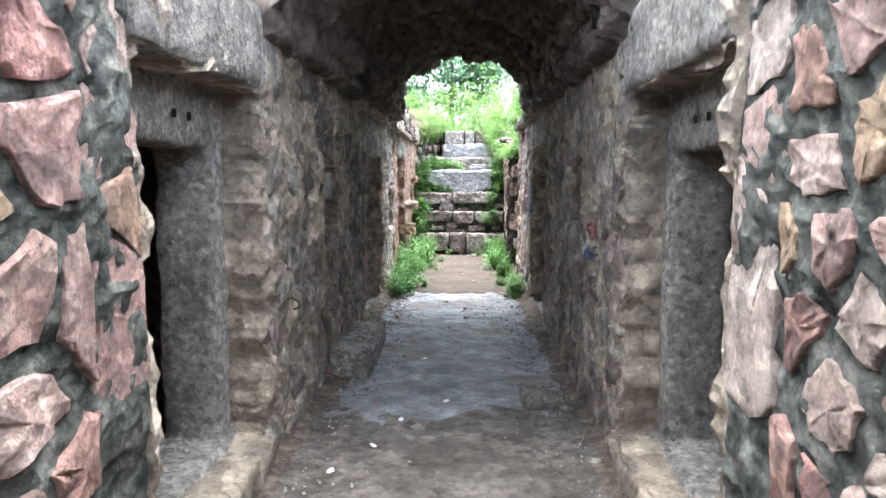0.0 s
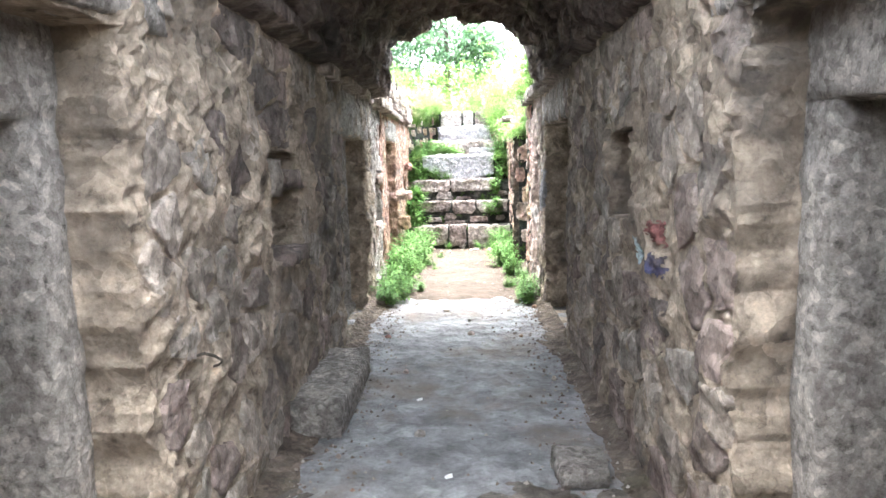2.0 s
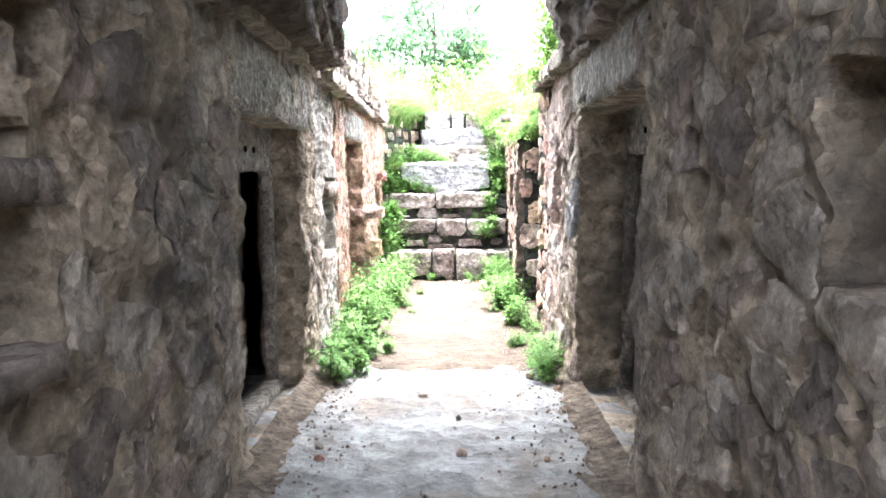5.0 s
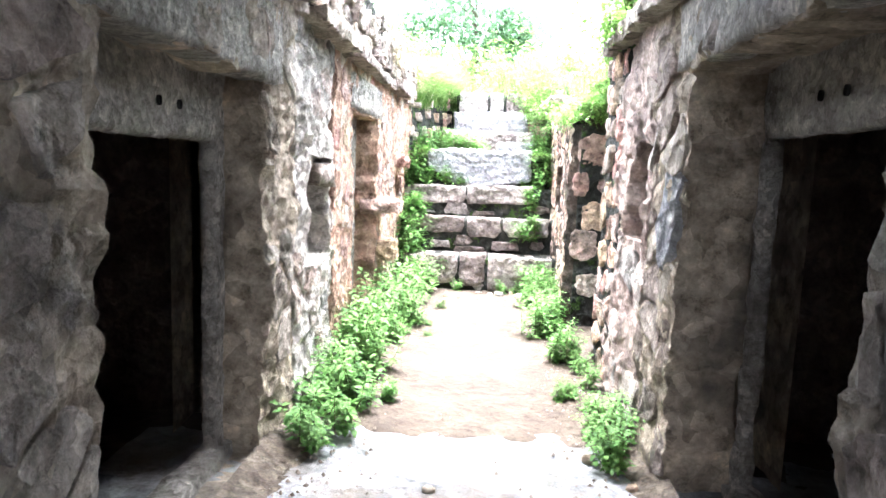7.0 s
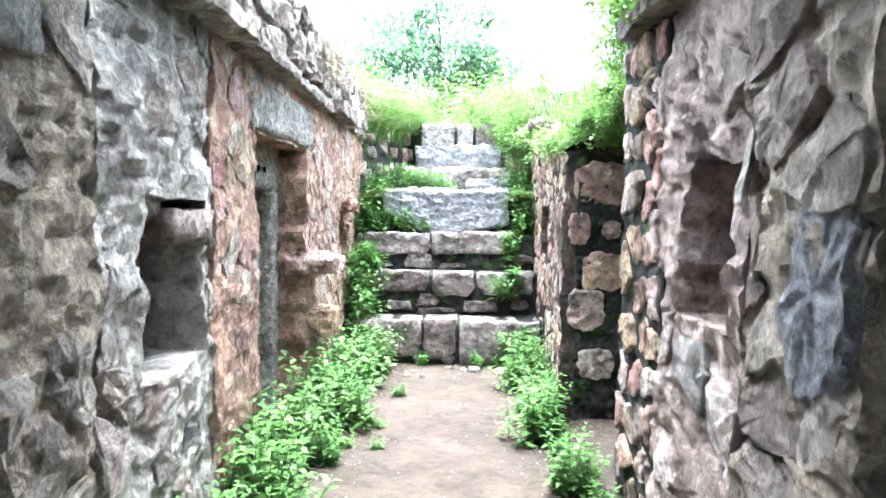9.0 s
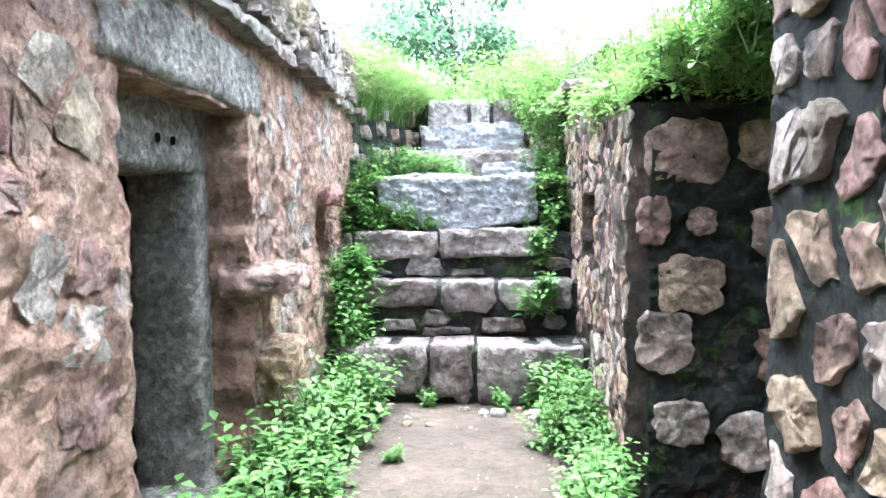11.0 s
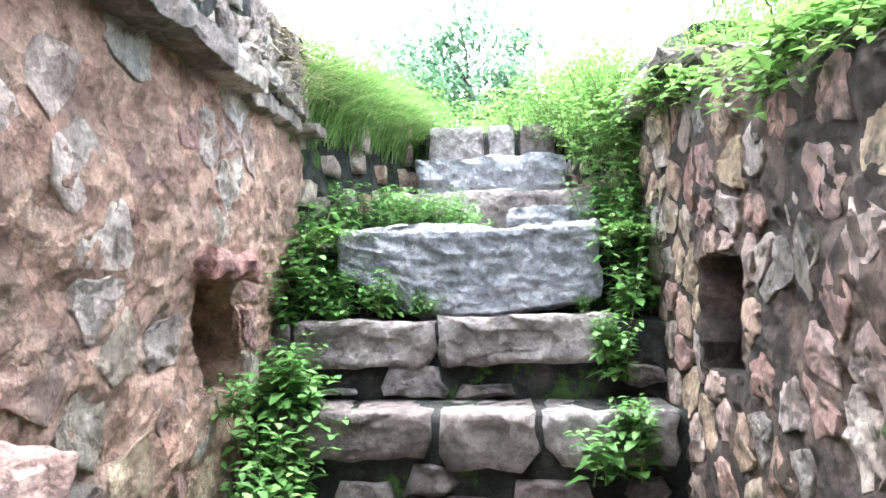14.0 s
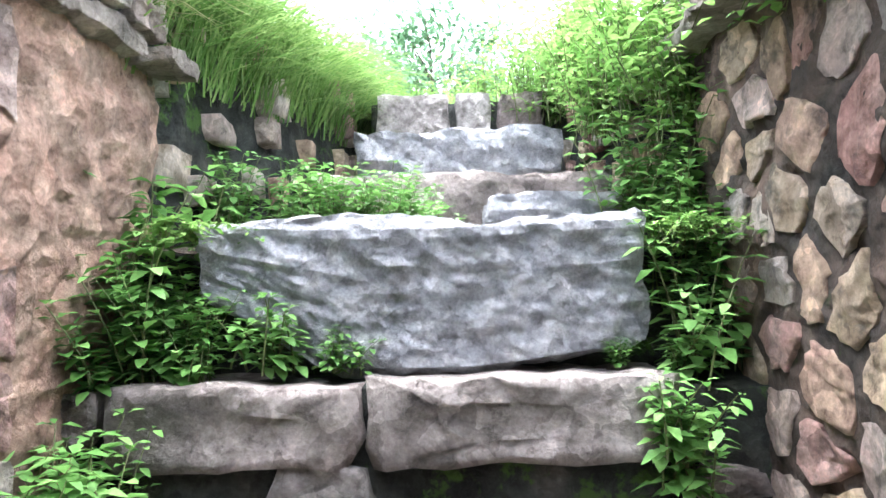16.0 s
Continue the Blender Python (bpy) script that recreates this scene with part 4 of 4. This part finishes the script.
def weed_mesh(seed, stems, height, spread, ln, mat, droop=0.0):
    rng = random.Random(seed)
    lv, lf, sv, sf = [], [], [], []
    for _ in range(stems):
        a = rng.uniform(0, 6.283)
        base = Vector((rng.gauss(0, spread * 0.3), rng.gauss(0, spread * 0.3), 0))
        lean = Vector((math.cos(a), math.sin(a), 0)) * rng.uniform(0.1, 0.9) * spread
        h = height * rng.uniform(0.45, 1.1)
        prev = None
        knots = 7
        for k in range(knots + 1):
            f = k / knots
            p = base + lean * f ** 1.5 + Vector((0, 0, h * (f - droop * f * f * 1.4)))
            r = 0.004 * (1 - 0.6 * f)
            ring = len(sv)
            sv += [p + Vector((r, 0, 0)), p + Vector((-r * 0.5, r, 0)), p + Vector((-r * 0.5, -r, 0))]
            if prev is not None:
                sf += [[prev + i, prev + (i + 1) % 3, ring + (i + 1) % 3, ring + i] for i in range(3)]
            prev = ring
            if k > 0:
                b0 = rng.uniform(0, 6.283)
                for q in range(3):
                    b = b0 + q * 2.1
                    d = Vector((math.cos(b), math.sin(b), rng.uniform(-0.35, 0.55)))
                    s = ln * rng.uniform(0.6, 1.25) * (1 - 0.35 * f)
                    leaf(lv, lf, p + d * 0.01, d, Vector((0, 0, 1)), s, s * 0.55)
    return lv, lf, sv, sf


def plant(name, label, seed, stems, height, spread, ln, mat, category="weed", group="", droop=0.0):
    lv, lf, sv, sf = weed_mesh(seed, stems, height, spread, ln, mat, droop)
    ob = thing(name, label, category, (0, 0, -50), group)
    tagged(mesh_ob("stalk", sv, sf, M_STEM, ob), kind="stuff")
    tagged(mesh_ob("foliage", lv, lf, mat, ob), kind="stuff")
    return ob


WEEDS = [plant("weed", "bushy green weed growing at the foot of the wall", s, 18, 0.42, 0.22, 0.095, M_LEAF, group="weeds along the walls") for s in (1, 2, 3)]
SMALL = [plant("small_weed", "small leafy weed rooted in a stone joint", s, 8, 0.2, 0.14, 0.07, M_LEAF, group="weeds in the stone joints") for s in (4, 5)]
BUSH = [plant("bush", "yellow-green leafy shrub on the bank", s, 40, 0.75, 0.45, 0.085, M_LEAF_Y, "bush", "shrubs on the banks") for s in (6, 7)]
HANG = [plant("hanging_plant", "leafy creeper hanging over the wall top", s, 26, 0.35, 0.42, 0.07, M_LEAF_Y, "creeper", "creepers on the wall tops", droop=0.85) for s in (8, 9)]
BROAD = [plant("broad_leaved_weed", "broad-leaved green weed growing out of the step", 31, 9, 0.3, 0.2, 0.125, M_LEAF, group="weeds in the stone joints")]
TAKEN = set()


def grow(kinds, spots, scale=(0.8, 1.2), seed=0):
    rng = random.Random(seed)
    for x, y, z, *k in spots:
        src = rng.choice(kinds)
        m = pose(x, y, z, rng.uniform(-6, 6), rng.uniform(-6, 6), rng.uniform(0, 360))
        s = rng.uniform(*scale) * (k[0] if k else 1)
        if src not in TAKEN:
            TAKEN.add(src)
            ob = src
            ob.matrix_basis = m
        else:
            ob = copy_thing(src, m)
        ob.scale = (s, s, s)


r = random.Random(12)
grow(WEEDS, [(-0.95 + r.uniform(-0.1, 0.28 - 0.1 * abs(y - 11) / 3), y + r.uniform(-0.1, 0.1), 0.0) for y in np.arange(9.6, 13.8, 0.16)], (0.55, 1.15), 1)
grow(WEEDS, [(0.75 + r.uniform(-0.18, 0.1), y, 0.0) for y in np.arange(11.7, 13.75, 0.2)], (0.6, 1.0), 2)
grow(WEEDS, [(0.72 + r.uniform(-0.06, 0.1), y, 0.0) for y in (9.0, 9.2, 9.45, 10.9)], (0.5, 0.8), 3)
grow(SMALL, [(-0.95 + r.uniform(-0.08, 0.25), y, 0.03) for y in np.arange(8.95, 9.8, 0.14)] + [(0.78, y, 0.03) for y in (10.2, 10.6, 11.0)] + [(-0.3, 13.75, 0), (0.25, 13.76, 0), (0.5, 13.72, 0)], (0.6, 1.2), 4)
grow(WEEDS, [(-0.98, 13.95, 0.3), (-0.95, 14.15, 0.46), (-0.98, 14.3, 0.5), (-1.0, 14.5, 0.85), (-0.98, 14.75, 1.28, 0.9), (-0.95, 14.85, 1.3), (-0.8, 14.8, 1.3, 0.6), (-1.02, 14.95, 1.45, 1.2)], (0.8, 1.1), 5)
grow(WEEDS, [(-0.98 + 0.09 * k + r.uniform(-0.05, 0.05), 15.3 + r.uniform(0, 0.6), 1.74, 0.95 - 0.03 * k) for k in range(11)], (0.85, 1.15), 6)
grow(WEEDS, [(0.78, 14.95, 1.3, 1.0), (0.74, 15.0, 1.5, 1.0), (0.82, 15.1, 1.65), (0.85, 15.25, 1.75), (0.75, 15.3, 1.8)], (0.8, 1.1), 7)
grow(SMALL, [(r.choice((-0.62, -0.5, 0.62, 0.7)) + r.uniform(-0.1, 0.08), r.uniform(9.2, 13.6), 0.0, r.uniform(0.4, 0.8)) for _ in range(22)], (0.7, 1.2), 21)
grow(BROAD, [(-0.97, 14.36, 0.9), (-0.9, 14.42, 0.9, 0.8), (-0.95, 14.8, 1.33, 0.9)], (0.9, 1.05), 23)
grow(HANG, [(0.72, 14.9, 1.75, 0.7), (-0.9, 14.92, 1.75, 0.6)], (0.8, 1.0), 8)
grow(SMALL, [(0.6, 14.62, 1.12), (0.64, 14.64, 1.0, 1.2), (0.58, 14.28, 0.62, 1.4), (0.66, 14.3, 0.75, 1.1), (0.72, 13.82, 0.2, 1.3), (-1.02, 13.9, 0.98, 0.7), (0.5, 14.85, 1.33, 0.5), (-0.35, 14.82, 1.32, 0.7), (-0.6, 14.8, 1.33), (0.7, 14.8, 1.33, 0.6)], (0.8, 1.15), 9)
grow(HANG, [(0.98 + r.uniform(-0.06, 0.3), y, 2.5 - 0.4 * min(1, max(0, y - 10.6)) + 0.2 * max(0, y - 13)) for y in np.arange(9.9, 14.4, 0.17)], (0.7, 1.2), 10)
grow(BUSH, [(1.25 + r.uniform(-0.15, 0.5), y, 2.45 - 0.3 * (y > 10.8) + 0.1 * max(0, y - 13)) for y in np.arange(10.0, 14.8, 0.4)], (0.6, 0.95), 11)
grow(BUSH, [(0.82 + r.uniform(-0.1, 0.4) - 0.1 * (y - 15), y, 1.9 + 0.3 * (y - 15) + r.uniform(0, 0.4)) for y in np.arange(15.2, 17.6, 0.16)], (0.6, 0.95), 12)
grow(HANG, [(r.uniform(1.0, 2.6), r.uniform(12.25, 13.6), 2.1, 1.2) for _ in range(16)], (0.8, 1.2), 15)
grow(BUSH, [(r.uniform(1.3, 3.0), r.uniform(12.6, 14.5), 2.15) for _ in range(8)], (0.6, 0.9), 16)
grow(BUSH, [(1.02 + r.uniform(0, 0.5), y, 2.45 + r.uniform(0, 0.35)) for y in np.arange(10.3, 12.4, 0.22)], (0.8, 1.25), 17)
grow(BUSH, [(x, 18.0 + r.uniform(0, 1.6), 2.8 + 0.25 * abs(x)) for x in np.arange(-3, 3.2, 0.4)], (0.7, 1.1), 13)
grow(BUSH, [(x, r.uniform(20, 26), 3.0 + r.uniform(0, 0.3), 2.2) for x in np.arange(-8, 8, 0.7)], (0.8, 1.4), 14)


def grass(name, spots, label, mat, height, seed, lean=(0, 0)):
    """Blades of grass, too many to count: each a bent strip of three faces."""
    g = random.Random(seed)
    verts, faces = [], []
    for x, y, z in spots:
        a = g.uniform(0, 6.283)
        h = height * g.uniform(0.5, 1.2)
        bend = Vector((math.cos(a) * 0.7 + lean[0], math.sin(a) * 0.7 + lean[1], 0)) * h * g.uniform(0.5, 1.2)
        w = Vector((-math.sin(a), math.cos(a), 0)) * g.uniform(0.003, 0.006)
        b = len(verts)
        p = Vector((x, y, z))
        for f, k in ((0, 1), (0.45, 0.9), (0.8, 0.6)):
            q = p + Vector((0, 0, h)) * (f - 0.45 * f ** 3 * (1 + abs(lean[0]))) + bend * f * f
            verts += [q - w * k, q + w * k]
        verts.append(p + Vector((0, 0, h)) * (0.55 - 0.45 * abs(lean[0])) + bend)
        faces += [[b, b + 1, b + 3, b + 2], [b + 2, b + 3, b + 5, b + 4], [b + 4, b + 5, b + 6]]
    return tagged(mesh_ob(name, verts, faces, mat), label, "grass", kind="stuff")


g = random.Random(3)
spots = []
for _ in range(9000):
    f, q = g.random(), g.random()
    y = 15.0 + 2.9 * f
    inner = -1.12 + 0.55 * f
    spots.append((inner - 0.02 - 1.5 * q * q, y, 2.45 + 0.25 * f + 0.35 * min(1, q * 3) + g.uniform(-0.15, 0.1)))
grass("grass", spots, "long fresh grass drooping over the left bank", M_GRASS, 0.5, 1, (0.45, -0.1))
spots = [(-1.22 - 0.9 * g.random() ** 2, g.uniform(9.6, 15.2), 2.86 + g.uniform(-0.1, 0.1)) for _ in range(5000)]
grass("grass", spots, "grass tufts on top of the ruined wall", M_GRASS, 0.28, 2, (0.3, 0))
spots = [(-1.16 - 0.1 * g.random(), g.choice((12.6, 12.7, 13.0, 14.6, 14.9, 15.1)) + g.gauss(0, 0.07), 2.6 + g.uniform(-0.1, 0.25)) for _ in range(500)]
grass("dry_grass", spots, "dry straw-coloured grass hanging from the wall top", M_STRAW, 0.32, 4, (1.0, 0))
spots = [(1.0 + 0.8 * g.random(), g.uniform(9.6, 15.3), 2.5 + g.uniform(-0.2, 0.2) - 0.35 * (g.random() < 0.4)) for _ in range(3000)]
grass("grass", spots, "grass among the creepers on the ruined wall", M_GRASS, 0.3, 5, (-0.3, 0))
spots = [(g.uniform(-5, 5), 17.5 + 6 * g.random() ** 1.5, 2.85) for _ in range(9000)]
spots = [(x, y, land(x, y) - 0.05) for x, y, z in spots]
grass("grass", spots, "bright meadow grass beyond the stair", M_GRASS, 0.45, 6)


def tree(at, height, crown, seed, label):
    """A trunk with limbs and a ragged crown of leaves in clumps."""
    g = random.Random(seed)
    ob = thing("tree", label, "tree", at, "trees beyond the stair")
    tv, tf = [], []
    def limb(a, b, r0, r1):
        prev = None
        for k in range(5):
            f = k / 4
            p = a.lerp(b, f) + Vector((g.uniform(-1, 1), g.uniform(-1, 1), 0)) * 0.04 * height * f * (1 - f)
            base = len(tv)
            for i in range(6):
                an = 6.283 * i / 6
                tv.append(p + Vector((math.cos(an), math.sin(an), 0)) * (r0 + (r1 - r0) * f))
            if prev is not None:
                tf.extend([[prev + i, prev + (i + 1) % 6, base + (i + 1) % 6, base + i] for i in range(6)])
            prev = base
    limb(Vector((0, 0, -0.3)), Vector((0, 0, height * 0.75)), height * 0.03, height * 0.012)
    lv, lf = [], []
    for _ in range(46):
        a = g.uniform(0, 6.283)
        z = height * g.uniform(0.3, 1.0)
        rad = crown * g.uniform(0.25, 1.0) * (1.25 - 0.8 * abs(z / height - 0.55))
        c = Vector((math.cos(a) * rad, math.sin(a) * rad, z))
        limb(Vector((0, 0, min(height * 0.7, z * 0.75))), c, height * 0.008, height * 0.002)
        size = crown * g.uniform(0.14, 0.28)
        for _ in range(150):
            p = c + Vector((g.gauss(0, size), g.gauss(0, size), g.gauss(0, size * 0.55)))
            d = Vector((g.uniform(-1, 1), g.uniform(-1, 1), g.uniform(-0.8, 0.3)))
            s = height * g.uniform(0.035, 0.06)
            leaf(lv, lf, p, d, Vector((0, 0, 1)), s, s * 0.5)
    mesh_ob("trunk", tv, tf, M_BARK, ob)
    tagged(mesh_ob("crown", lv, lf, M_LEAF_D, ob), kind="stuff")
    return ob


tree((-0.6, 31, 3.4), 5.4, 2.4, 1, "slender feathery green tree beyond the stair")
tree((-3.4, 29, 3.3), 3.6, 1.9, 2, "small bushy green tree beyond the stair")
tree((4.6, 36, 3.5), 3.0, 1.8, 3, "low bushy tree on the rise beyond the stair")

# ---- stones of the walls ----
for key, q in (("wall_left_entrance", left_map), ("wall_right_entrance", right_map)):
    rubble(WALLS[key][0], q, 1.9, 2.24, 0.0, 2.6, [], (0.5, 0.3), 0.97, 0.015, M_FRONT_STONE, 5)
for wall, put, a, b, z0, z1, holes, size, shrink, proud, smat, sd in WALLS.values():
    far_top = right_far_top if wall.name == "wall_right_stairs" else None
    rise = 0.05 if smat in (M_IN_STONE, M_GREY_STONE) else 0.035 if far_top else 0.032
    laid = functools.partial(lambda put, rise, sd, u, v, w: put(u, v, w + 0.6 * relief(u, v, rise, sd) + 0.15 * rise), put, rise, sd)
    if wall.name == "wall_right_passage":
        holes = holes + [(4.3, 5.0, 1.05, 1.42, 0)]
    rubble(wall, laid, max(a, 0.3), 1.9 if b == 2.2 else 14.45 if wall.name == "wall_left_court" else b, z0, z1, holes, size, shrink, proud, smat, sd, far_top, {M_RED_STONE: 0.62, M_IN_STONE: 0.7, M_GREY_STONE: 0.6}.get(smat, 0.86 if far_top else 1.0))
